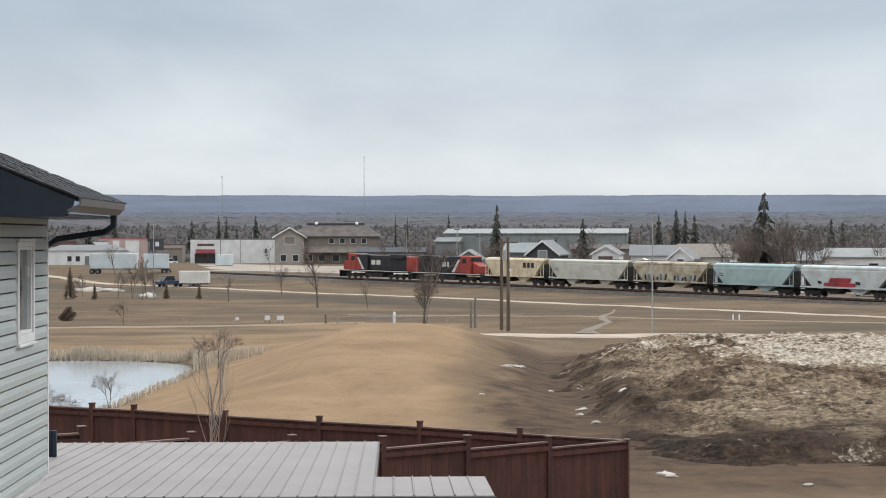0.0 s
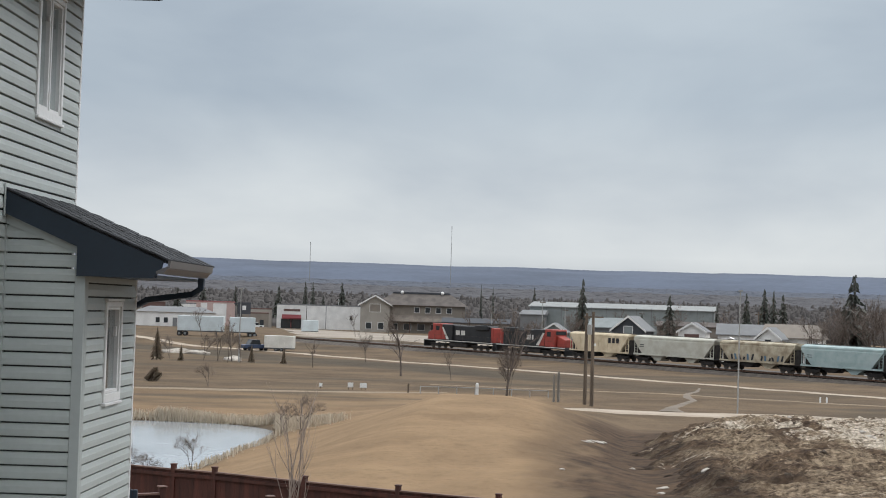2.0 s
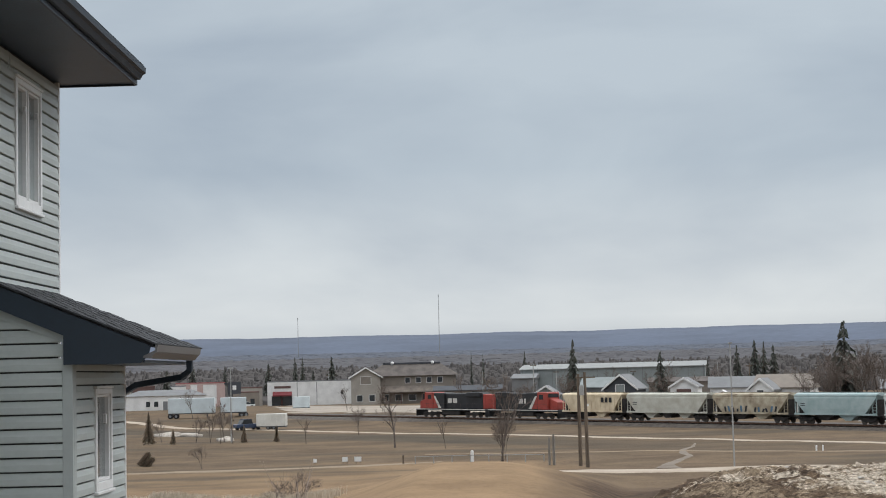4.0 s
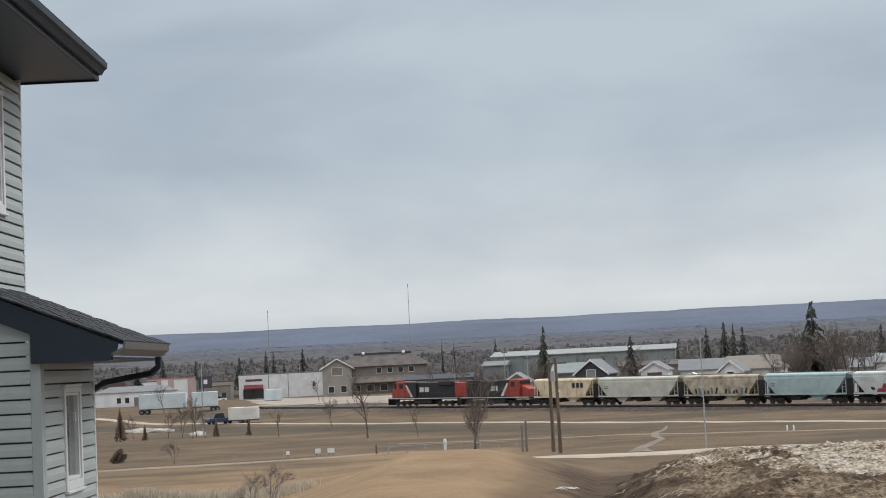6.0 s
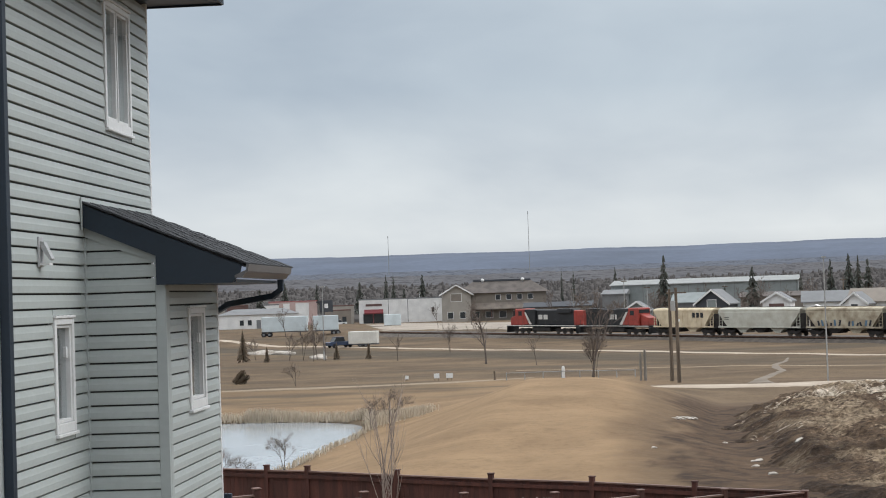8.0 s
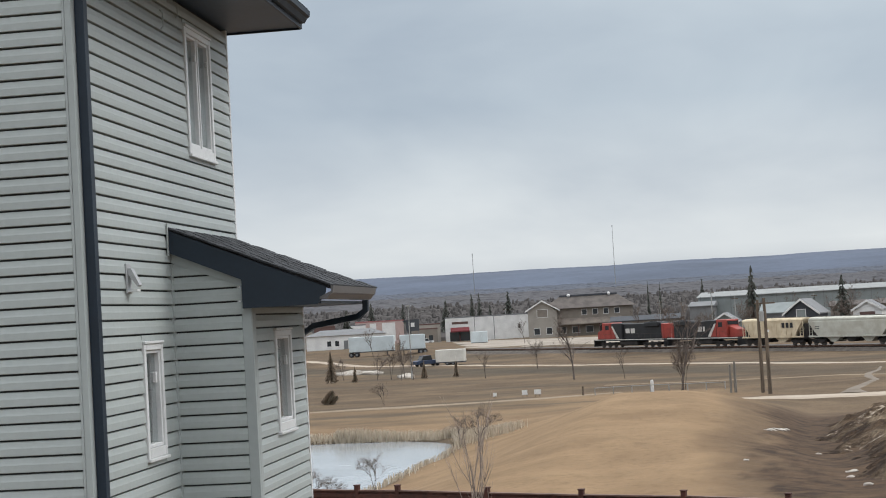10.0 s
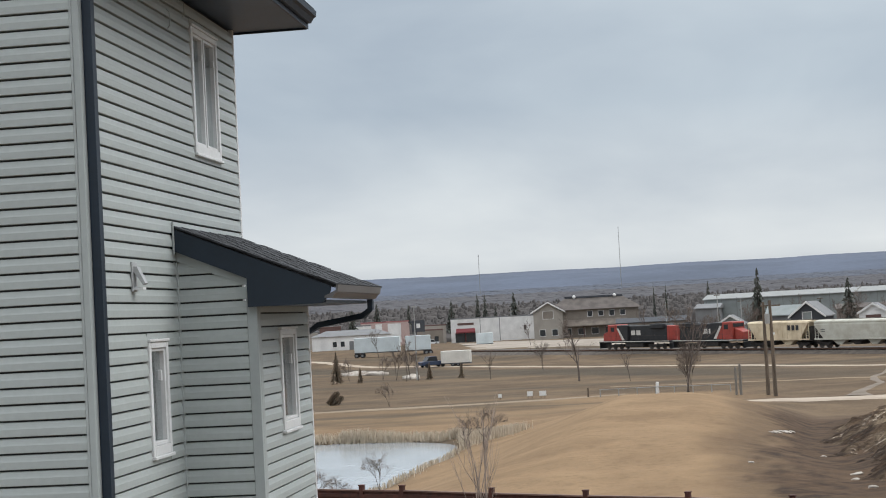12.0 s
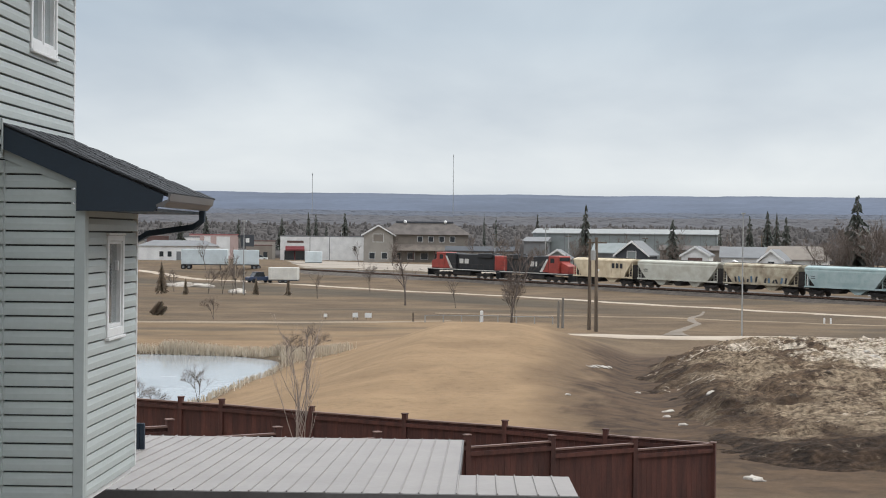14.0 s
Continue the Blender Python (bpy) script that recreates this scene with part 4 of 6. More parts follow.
for k, az, d, h, wide in STREET_SPRUCES + YARD_SPRUCES:
    plant(sp[k], az, d, h / 10, az * 1.7 + d, wide)
for az, d, h in ((-11.45, 228, 4.6), (-10.6, 226, 2.3), (-8.1, 225, 2.5), (-6.95, 224, 2.3)):
    tagged(plant(sp[3], az, d, h / 10, az, 1.0), "small young spruce in dry weeds", group="young spruces")
for p in sp:
    drop(p)
cedar = spruce(10, 1.25, 9, RUST, "narrow browned conifer standing in dry grass", 0.4, 3.4, 0.3, 0.3)
tagged(cedar, group="browned conifers")
for lean, sc, off in ((32, 0.17, 0.0), (52, 0.14, 0.3)):
    p = at(-11.72, 168) + Vector((off, 0, 0))
    copy = copy_thing(cedar, Matrix.Translation(p) @ Matrix.Rotation(radians(lean), 4, "Y") @ Matrix.Diagonal((sc * 2.6, sc * 2.6, sc, 1)))
    tagged(copy, "stunted rust-brown conifer leaning over dry grass")
drop(cedar)

bt = [bare_tree(10, 0.75, 21, "leafless grey deciduous tree by the railway"), bare_tree(10, 0.6, 22, "leafless upright deciduous tree"), bare_tree(10, 0.9, 23, "wide leafless tree with fine twigs", stems=2)]
MEADOW_TREES = [(1, 1.1, 157, 7.9, 0.9), (0, -2.72, 196, 7.6, 1.15), (1, -8.8, 226, 6.0, 0.7), (2, -8.95, 222, 5.0, 0.7), (0, 13.1, 285, 12.5, 0.9), (2, 13.6, 283, 11.5, 0.8), (1, 14.05, 288, 12.0, 0.8), (0, 12.5, 290, 10.5, 0.9), (2, 14.6, 292, 11.0, 0.9), (1, 15.2, 300, 10.0, 0.8), (0, 11.9, 300, 9.0, 0.9), (2, 16.4, 310, 10.5, 0.8), (1, 12.8, 278, 9.0, 0.8), (2, 0.6, 400, 8.0, 0.9), (0, 1.2, 410, 8.5, 0.9), (1, -0.2, 420, 8.0, 0.9)]
TRACK_TREES = [(2, 3.3, 370, 8.0, 0.9), (0, 6.6, 350, 8.0, 0.9), (2, 7.1, 352, 8.0, 0.9), (1, 8.2, 350, 7.5, 0.9), (0, 11.2, 330, 9.0, 0.9), (1, -0.9, 190, 3.6, 0.8), (2, -4.0, 240, 4.5, 0.9), (0, -3.2, 395, 7.0, 0.8), (1, -4.4, 380, 6.0, 0.8), (2, 5.3, 372, 7.0, 0.9), (0, 17.2, 300, 11.0, 0.8), (2, 17.9, 290, 10.0, 0.9), (1, -9.9, 330, 6.0, 0.9), (2, 0.3, 352, 5.0, 1.2), (0, 0.9, 358, 5.5, 1.2), (2, 1.5, 350, 5.0, 1.3), (0, 2.0, 356, 5.0, 1.2), (2, -0.5, 362, 4.5, 1.2), (0, 9.0, 400, 9.0, 0.9), (2, 10.9, 340, 8.0, 0.9), (2, 3.5, 330, 7.0, 0.9)]
TOWN_TREES = [(0, 5.0, 400, 9.0, 0.9), (1, 7.0, 400, 10.0, 0.9), (2, 2.2, 330, 6.5, 0.9), (0, 8.7, 380, 9.0, 0.9), (2, -9.3, 228, 4.4, 0.9), (2, -9.8, 230, 3.8, 0.9), (0, -8.5, 222, 4.5, 0.8), (2, -11.0, 236, 3.4, 0.9), (1, -5.9, 215, 3.6, 0.9), (2, 13.9, 280, 11.5, 1.0), (0, 14.4, 282, 12.0, 1.0), (2, 12.9, 288, 10.5, 1.0), (0, 15.0, 286, 10.5, 1.0), (2, 12.2, 292, 9.0, 1.0)]
for k, az, d, h, wide in MEADOW_TREES + TRACK_TREES + TOWN_TREES:
    plant(bt[k], az, d, h / 10, az * 2.3 + d, wide)
for az, d, h, wide in ((1.14, 158, 5.4, 0.42), (1.22, 158.3, 5.0, 0.45), (1.18, 157.6, 4.4, 0.5), (1.16, 158.1, 3.6, 0.55)):
    tagged(plant(bt[2], az, d, h / 10, az * 40 + d, wide), "dense grey-brown upright shrub in dry grass", "shrub", "upright shrubs")
for az, d, h in ((-6.3, 101, 2.6), (-10.1, 81, 1.9), (-11.8, 80, 1.6), (-12.4, 83, 1.8), (-9.6, 160, 2.3), (-6.95, 104, 2.2)):
    tagged(plant(bt[2], az, d, h / 10, az, 1.2), "thin leafless willow shrub by the pond", "shrub", "pond shrubs")
for p in bt:
    drop(p)
PALE_BARK = mat("pale_young_bark", (0.33, 0.265, 0.225), 0.9, vary=0.15, scale=4)
young = bare_tree(4.2, 0.34, 35, "young leafless tree with several pale stems in the yard", stems=3, levels=2, thick=0.008, material=PALE_BARK, group="")
young.matrix_basis = Matrix.Translation(at(-6.3, 35.0))


# ---- buildings ----
def bmat(name, c, **k):
    return mat(name, c, k.pop("rough", 0.8), vary=k.pop("vary", 0.08), scale=k.pop("scale", 0.5), **k)


B_WHITE, B_CREAM, B_TAN = bmat("white_cladding", (0.74, 0.735, 0.72)), bmat("cream_stucco", (0.34, 0.312, 0.275)), bmat("tan_stucco", (0.225, 0.195, 0.165))
B_BROWN, B_RED, B_DARK = bmat("brown_cladding", (0.13, 0.075, 0.065)), bmat("faded_red_metal", (0.34, 0.13, 0.13)), bmat("charcoal_cladding", (0.055, 0.06, 0.07))
B_TEAL, B_GREY, B_ROOF = bmat("pale_teal_cladding", (0.235, 0.260, 0.258)), bmat("grey_cladding", (0.185, 0.19, 0.195)), bmat("brown_shingle", (0.115, 0.098, 0.088), vary=0.2)
B_SNOWROOF, B_GLASS, B_PINK = bmat("pale_metal_roof", (0.27, 0.28, 0.275)), bmat("dark_glass", (0.03, 0.035, 0.04), rough=0.15), bmat("salmon_cladding", (0.50, 0.37, 0.34))


def building(name, label, az, d, w, depth, h, wall, roof_mat, roof="flat", rise=0.0, over=0.4, turn=None, openings=(), shift=0.0, up=0.0, parent=None):
    """Four walls, a roof and openings with frames. Local x runs along the front, y away from the viewer's house."""
    p = at(az, d)
    b = thing(name, Matrix.Translation((p.x, p.y, p.z + up)) @ Matrix.Rotation(radians(-az if turn is None else turn), 4, "Z"), label, "building", "town buildings")
    hw, t = w / 2, 0.25
    for x0, x1, y0, y1 in ((-hw, hw, 0, t), (-hw, hw, depth - t, depth), (-hw, -hw + t, t, depth - t), (hw - t, hw, t, depth - t)):
        bm = bm_new()
        box(bm, x0, x1, y0, y1, -0.6 - up, h)
        part("wall", bm, wall, b)
    bm = bm_new()
    if roof == "flat":
        box(bm, -hw - 0.05, hw + 0.05, -0.05, depth + 0.05, h, h + 0.35)
    elif roof == "ridge":
        prism(bm, [(-over, h - 0.1), (depth + over, h - 0.1), (depth + over, h + 0.1), (depth / 2, h + rise), (-over, h + 0.1)], -hw - over, hw + over, lambda u, v, s: Vector((s, u, v)))
    elif roof == "hip":
        v = [bm.verts.new(q) for q in ((-hw - over, -over, h), (hw + over, -over, h), (hw + over, depth + over, h), (-hw - over, depth + over, h), (-hw + depth * 0.45, depth / 2, h + rise), (hw - depth * 0.45, depth / 2, h + rise))]
        for f in ((0, 1, 5, 4), (1, 2, 5), (2, 3, 4, 5), (3, 0, 4), (3, 2, 1, 0)):
            bm.faces.new([v[i] for i in f])
    else:
        prism(bm, [(-hw - over, h - 0.25), (0, h + rise - 0.25), (hw + over, h - 0.25), (hw + over, h), (0, h + rise), (-hw - over, h)], -over, depth + over, lambda u, v, s: Vector((u, s, v)))
        g = bm_new()
        prism(g, [(-hw, h - 0.3), (hw, h - 0.3), (0, h + rise - 0.3)], 0.02, t, lambda u, v, s: Vector((u, s, v)))
        part("gable", g, wall, b)
        g = bm_new()
        for sgn in (-1, 1):
            prism(g, [(sgn * (hw + over), h - 0.42), (0, h + rise - 0.42), (0, h + rise + 0.03), (sgn * (hw + over), h + 0.03)], -over - 0.08, -over - 0.002, lambda u, v, s: Vector((u, s, v)))
        part("bargeboard", g, B_WHITE, b, "white bargeboard")
    part("roof", bm, roof_mat, b)
    for kind, x0, x1, z0, z1, m in openings:
        bm = bm_new()
        box(bm, x0, x1, -0.06, -0.004, z0, z1)
        o = part(kind, bm, m, b)
        if kind == "window":
            for q in ((x0 - 0.12, x1 + 0.12, z1, z1 + 0.12), (x0 - 0.12, x1 + 0.12, z0 - 0.12, z0), (x0 - 0.12, x0, z0, z1), (x1, x1 + 0.12, z0, z1)):
                g = bm_new()
                box(g, q[0], q[1], -0.1, -0.002, q[2], q[3])
                part("frame", g, B_WHITE, o)
    return b


W, D_ = "window", "door"
# shops along the main street
building("shop", "white flat-roofed shop with a red awning", -6.72, 488, 9.0, 12, 7.2, B_WHITE, B_GREY, openings=[(D_, -3.2, 3.0, 0.1, 3.0, B_GLASS), ("pilaster", -0.3, 0.1, 0.1, 3.0, B_RED), ("sign_bar", -2.4, 2.6, 5.3, 6.0, B_BROWN)])
aw = thing("awning", Matrix.Translation(at(-6.72, 488)) @ Matrix.Rotation(radians(7), 4, "Z"), "red fabric shop awning", "awning")
bm = bm_new()
prism(bm, [(-0.005, 4.3), (-1.4, 3.3), (-1.4, 2.9), (-0.005, 2.9)], -2.9, 2.9, lambda u, v, s: Vector((s, u, v)))
part("canopy", bm, bmat("dark_red_fabric", (0.17, 0.03, 0.035)), aw)
building("store", "long white flat-roofed store with blank wall", -5.2, 488, 16.6, 16, 7.2, B_WHITE, B_GREY, openings=[(W, 5.0, 5.7, 3.0, 4.4, B_GLASS), ("pilaster", -2.5, -2.3, 0.1, 7.1, B_GREY)])
building("shop", "tan low shop with brown fascia", -8.0, 470, 7.6, 10, 4.4, B_TAN, B_BROWN, openings=[(D_, 1.2, 2.4, 0, 2.6, B_GLASS), (D_, -0.9, 0.2, 0, 2.6, B_GLASS)])
building("shop", "tan two-storey shop with a brown fascia", -7.95, 492, 9.0, 12, 5.6, B_CREAM, B_BROWN)
building("shop", "white and salmon shop with a red metal roof", -9.62, 492, 15.0, 12, 7.3, B_PINK, B_RED, openings=[("panel", 0.8, 4.9, 1, 6.9, B_WHITE), ("panel", -3.0, -1.0, 1, 6.9, B_WHITE)])
building("shop", "white boxy shop with one square window", -10.45, 470, 5.4, 8, 6.6, B_WHITE, B_GREY, openings=[(W, -0.8, 1.0, 4.2, 5.4, B_GLASS)])
building("shop", "low brown-roofed shop at the street's end", -11.6, 485, 6.5, 10, 6.6, B_BROWN, B_BROWN)
building("shop", "beige low shop behind trailers", -13.0, 480, 16, 12, 5.5, B_CREAM, B_GREY, openings=[(W, 3, 5, 1, 2.2, B_GLASS), (W, -1, 1, 1, 2.2, B_GLASS)])
board = thing("billboard", Matrix.Translation(at(-8.42, 440)) @ Matrix.Rotation(radians(8.4), 4, "Z"), "black sign board with a white mark on posts", "sign")
bm = bm_new()
box(bm, -1.8, 1.8, 0, 0.25, 3.9, 7.1)
part("panel", bm, B_DARK, board)
bm = bm_new()
box(bm, -0.5, 0.5, -0.04, -0.004, 5.0, 6.2)
part("mark", bm, B_WHITE, board, "plain white mark")
for x in (-1.5, 1.5):
    bm = bm_new()
    box(bm, x - 0.1, x + 0.1, 0.02, 0.22, -0.4, 3.9)
    part("post", bm, B_GREY, board)
building("portable_office", "pale portable office with a grey hip roof", -10.85, 402, 20, 8, 3.6, B_WHITE, B_GREY, roof="hip", rise=1.4, openings=[(W, -4.8, -3.8, 0.9, 2.2, B_GLASS), (W, -2.8, -1.8, 0.9, 2.2, B_GLASS), (D_, -0.6, 0.5, 0, 2.2, B_GREY), (W, 3.5, 4.6, 0.9, 2.2, B_GLASS)])

# old station house
st = building("station_house", "old tan station house with a wide skirt roof", -2.05, 470, 26, 10, 8.2, B_TAN, B_ROOF, roof="hip", rise=3.6, over=1.0,
              openings=[(W, -2 + i * 3.2, -0.6 + i * 3.2, 6.1, 7.6, B_GLASS) for i in range(4)] + [(W, -9 + i * 4.0, -7 + i * 4.0, 0.9, 2.7, B_GLASS) for i in range(5)] + [(D_, 10.0, 11.1, 0, 2.3, B_BROWN)])
bm = bm_new()
prism(bm, [(-2.4, 3.5), (-0.07, 5.3), (-0.07, 5.0), (-2.4, 3.3)], -16.5, 9.5, lambda u, v, s: Vector((s, u, v)))
part("skirt_roof", bm, bmat("weathered_skirt_shingle", (0.22, 0.185, 0.155), vary=0.2), st)
for x in (-16.0, -9.6, -3.3, 3.0, 9.0):
    bm = bm_new()
    box(bm, x - 0.12, x + 0.12, -2.2, -1.96, -0.5, 3.4)
    part("porch_post", bm, B_BROWN, st)
gable = building("station_gable", "cream gabled front of the station house", -3.72, 466, 8.6, 4, 8.0, B_CREAM, B_ROOF, roof="gable", rise=3.0, over=0.8, openings=[(W, -1.5, 1.5, 6.0, 8.2, B_TAN), (W, -2.6, -1.0, 1.0, 2.8, B_GLASS), (W, 1.0, 2.6, 1.0, 2.8, B_GLASS)])
bm = bm_new()
box(bm, -8.6, 8.6, 4.6, 5.4, 11.65, 12.15)
part("ridge_cap", bm, B_DARK, st, "dark ridge cap")
for az in (-2.75, -1.3):
    dish = thing("roof_vent", Matrix.Translation(at(az, 474, 11.75)), "small white dome vent on the roof", "vent")
    bm = bm_new()
    bmesh.ops.create_uvsphere(bm, u_segments=8, v_segments=6, radius=0.5, matrix=Matrix.Translation((0, 0, 0.3)))
    part("dome", bm, B_WHITE, dish)
    bm = bm_new()
    tube(bm, [(0, 0, -0.8), (0, 0, 0.1)], 0.2, 6)
    part("stem", bm, B_GREY, dish)
building("outbuilding", "long low dark-roofed shed with tan walls", 0.0, 455, 20, 8, 3.6, B_TAN, B_DARK, roof="ridge", rise=1.4, openings=[(D_, -6, -3, 0, 2.6, B_DARK), (W, 2, 4, 1, 2.2, B_GLASS)])

# warehouse
wh = building("warehouse", "long pale teal steel warehouse with a white roof", 5.15, 425, 49, 22, 8.9, B_TEAL, B_SNOWROOF, roof="ridge", rise=1.4, turn=-9, openings=[("panel_rib", -24 + i * 4, -23.85 + i * 4, 0, 9.2, B_GREY) for i in range(13)])
building("warehouse_annex", "dark grey low warehouse end with pale roof", 1.95, 418, 6, 14, 6.6, B_GREY, B_GREY, roof="ridge", rise=1.2, turn=-9)
building("shed", "long low brown shed behind the spruce", 7.6, 395, 16, 8, 5.2, B_TAN, B_ROOF, roof="ridge", rise=1.2, turn=-10)

# houses across the track
building("gable_house", "charcoal gabled house with white trim", 5.42, 338, 6.8, 12, 4.6, B_DARK, B_GREY, roof="gable", rise=3.1, over=0.5, turn=-16, openings=[(W, -0.9, 0.9, 3.9, 5.4, B_TEAL)])
building("cottage", "grey cottage beside the charcoal gabled house", 4.62, 346, 7.5, 8, 4.9, B_GREY, B_TEAL, roof="ridge", rise=2.2, turn=-16)
building("cottage", "low grey gabled house with a pale roof", 2.75, 344, 5.5, 8, 3.6, B_TEAL, B_GREY, roof="gable", rise=2.0, turn=-8)
building("cottage", "small white gabled cottage with a dark gable", 7.68, 330, 5.6, 9, 5.0, B_WHITE, B_GREY, roof="gable", rise=1.9, turn=-14, openings=[("gable_vent", -1.5, 1.5, 3.8, 4.5, B_BROWN), (W, -1.6, -0.2, 1.2, 2.2, B_GLASS)])
building("house", "white bungalow with a grey roof", 9.45, 318, 9.5, 9, 4.9, B_WHITE, B_GREY, roof="ridge", rise=2.2, turn=-10, openings=[(W, -3, -1.5, 1.2, 2.6, B_GLASS), (W, 1, 2.5, 1.2, 2.6, B_GLASS)])
building("shed", "small white gabled shed by the railway", 9.0, 290, 3.6, 4, 3.7, B_WHITE, B_WHITE, roof="gable", rise=1.2, turn=-14)
building("house", "tan-roofed bungalow with a white gable", 11.1, 305, 10.5, 9, 4.9, B_WHITE, B_TAN, roof="ridge", rise=2.6, turn=-22, openings=[(W, -4, -2.6, 1.2, 2.6, B_GLASS), (W, 0, 1.5, 1.2, 2.6, B_GLASS)])
building("house", "white gabled wing of a bungalow", 10.35, 300, 4.6, 6, 4.7, B_WHITE, B_GREY, roof="gable", rise=2.2, turn=-24, openings=[(W, -0.6, 0.6, 3.6, 4.6, B_GLASS)])
building("hall", "long white hall with a pale grey roof", 17.2, 300, 20, 12, 5.2, B_WHITE, B_SNOWROOF, roof="ridge", rise=1.7, turn=-17, openings=[(W, -1.6, 0.0, 2.6, 4.1, B_GLASS), (W, 1.6, 3.0, 2.0, 4.4, B_GLASS), (W, 3.4, 4.8, 2.0, 4.4, B_GLASS)])
building("bungalow", "pale bungalow among leafless trees", 15.3, 345, 10, 8, 3.6, B_CREAM, B_GREY, roof="ridge", rise=2.0)
building("shed", "pale shed among leafless trees", 14.3, 262, 6, 4, 2.6, B_WHITE, B_GREY, roof="flat", turn=-30)


# ---- vehicles beyond the pond ----
TYRE = mat("tyre_rubber", (0.02, 0.02, 0.022), 0.9, vary=0.1, scale=4)


def wheel(parent, x, y, r, w=0.25):
    bm = bm_new()
    tube(bm, [(x, y - w / 2, r), (x, y + w / 2, r)], r, 14)
    t = part("wheel", bm, TYRE, parent)
    bm = bm_new()
    tube(bm, [(x, y - w / 2 - 0.015, r), (x, y - w / 2 + 0.02, r)], r * 0.55, 10)
    part("rim", bm, B_GREY, t)


def box_trailer(name, label, az, d, w, h, floor, body_mat, turn, wheels, ribs):
    t = thing(name, Matrix.Translation(at(az, d, 0.02)) @ Matrix.Rotation(radians(turn), 4, "Z"), label, "trailer")
    bm = bm_new()
    box(bm, -w / 2, w / 2, 0, 2.5, floor, h)
    part("box_body", bm, body_mat, t, bevel=0.06)
    for i in range(ribs):
        x = -w / 2 + w * (i + 0.5) / ribs
        bm = bm_new()
        box(bm, x - 0.03, x + 0.03, -0.03, -0.002, floor + 0.1, h - 0.1)
        part("rib", bm, body_mat, t)
    bm = bm_new()
    box(bm, -w / 2, w / 2, 0.05, 2.45, floor - 0.16, floor - 0.002)
    part("chassis", bm, B_DARK, t)
    for x in wheels:
        for y in (0.2, 2.3):
            wheel(t, x, y, min(0.5, floor * 0.6))
    bm = bm_new()
    box(bm, w / 2 - 1.6, w / 2 - 1.4, 0.4, 0.6, 0, floor - 0.16)
    part("landing_leg", bm, B_DARK, t)
    return t


PALE_BLUE = bmat("pale_blue_panel", (0.58, 0.64, 0.66), rough=0.5)
box_trailer("semi_trailer", "long pale blue semi-trailer parked in a yard", -9.95, 335, 9.6, 4.2, 1.1, PALE_BLUE, 4, (-4.4, -3.2), 10)
box_trailer("semi_trailer", "pale blue semi-trailer end beside a pole", -8.45, 330, 5.2, 4.1, 1.1, PALE_BLUE, 12, (1.6, 2.5), 6)
box_trailer("cargo_trailer", "small white enclosed cargo trailer behind a pickup", -7.15, 279, 5.1, 2.75, 0.6, bmat("off_white_panel", (0.64, 0.62, 0.57), rough=0.5), -3, (-0.5, 0.5), 5)
box_trailer("ice_box", "white storage box beside the store", -6.05, 432, 4.6, 3.3, 0.35, PALE_BLUE, 5, (), 4)


def car(name, label, az, d, turn, length, h, paint, pickup=False):
    c = thing(name, Matrix.Translation(at(az, d, 0.03)) @ Matrix.Rotation(radians(turn), 4, "Z"), label, "car", "parked cars")
    L = length / 2
    bm = bm_new()
    prism(bm, [(-L, 0.4), (L, 0.4), (L, 0.95), (L * 0.85, h * 0.56), (-L * 0.95, h * 0.58), (-L, 0.9)], 0, 1.8, lambda u, v, s: Vector((u, s, v)))
    part("body", bm, paint, c, bevel=0.05)
    a, b = (-0.15 * L, 0.42 * L) if pickup else (-0.72 * L, 0.3 * L)
    bm = bm_new()
    prism(bm, [(a - 0.25, h * 0.57), (b + 0.55, h * 0.57), (b, h - 0.03), (a, h - 0.03)], 0.1, 1.7, lambda u, v, s: Vector((u, s, v)))
    part("cabin_glass", bm, B_GLASS, c, "dark windows")
    bm = bm_new()
    box(bm, a - 0.02, b + 0.05, 0.08, 1.72, h - 0.06, h)
    part("cabin_roof", bm, paint, c)
    for x in (-L * 0.62, L * 0.64):
        for y in (0.05, 1.75):
            wheel(c, x, y, 0.36, 0.22)
    return c


car("pickup_truck", "dark blue pickup truck hitched by a white trailer", -8.05, 281, 215, 5.0, 1.9, bmat("dark_blue_paint", (0.03, 0.05, 0.10), rough=0.35), True)
car("parked_car", "white parked car outside shops", -8.0, 440, 5, 4.6, 1.6, bmat("white_paint", (0.65, 0.66, 0.67), rough=0.3))
car("parked_car", "dark parked car outside shops", -8.55, 450, 5, 4.6, 1.5, bmat("dark_paint", (0.03, 0.03, 0.035), rough=0.3))
car("parked_van", "dark van near the station house", -0.35, 420, 20, 4.8, 1.9, bmat("dark_van_paint", (0.035, 0.035, 0.04), rough=0.3))
car("parked_truck", "white pickup among leafless trees", 16.9, 250, -20, 5.6, 1.9, bmat("white_truck_paint", (0.68, 0.68, 0.68), rough=0.3), True)
car("parked_truck", "white van among leafless trees", 15.6, 258, -20, 5.4, 2.1, bmat("white_van_paint", (0.66, 0.66, 0.66), rough=0.3))


# ---- train ----
T_BLACK, T_RED, T_WHITE = mat("loco_black", (0.018, 0.019, 0.022), 0.5, vary=0.2, scale=1), mat("loco_red", (0.34, 0.050, 0.036), 0.5, vary=0.15, scale=1), mat("loco_white", (0.62, 0.60, 0.56), 0.6, vary=0.1, scale=1)
T_UNDER = mat("grimy_underframe", (0.035, 0.03, 0.028), 0.9, vary=0.3, scale=1.5)
T_STEEL = mat("worn_wheel_steel", (0.10, 0.085, 0.075), 0.5, 0.5, vary=0.2, scale=2)


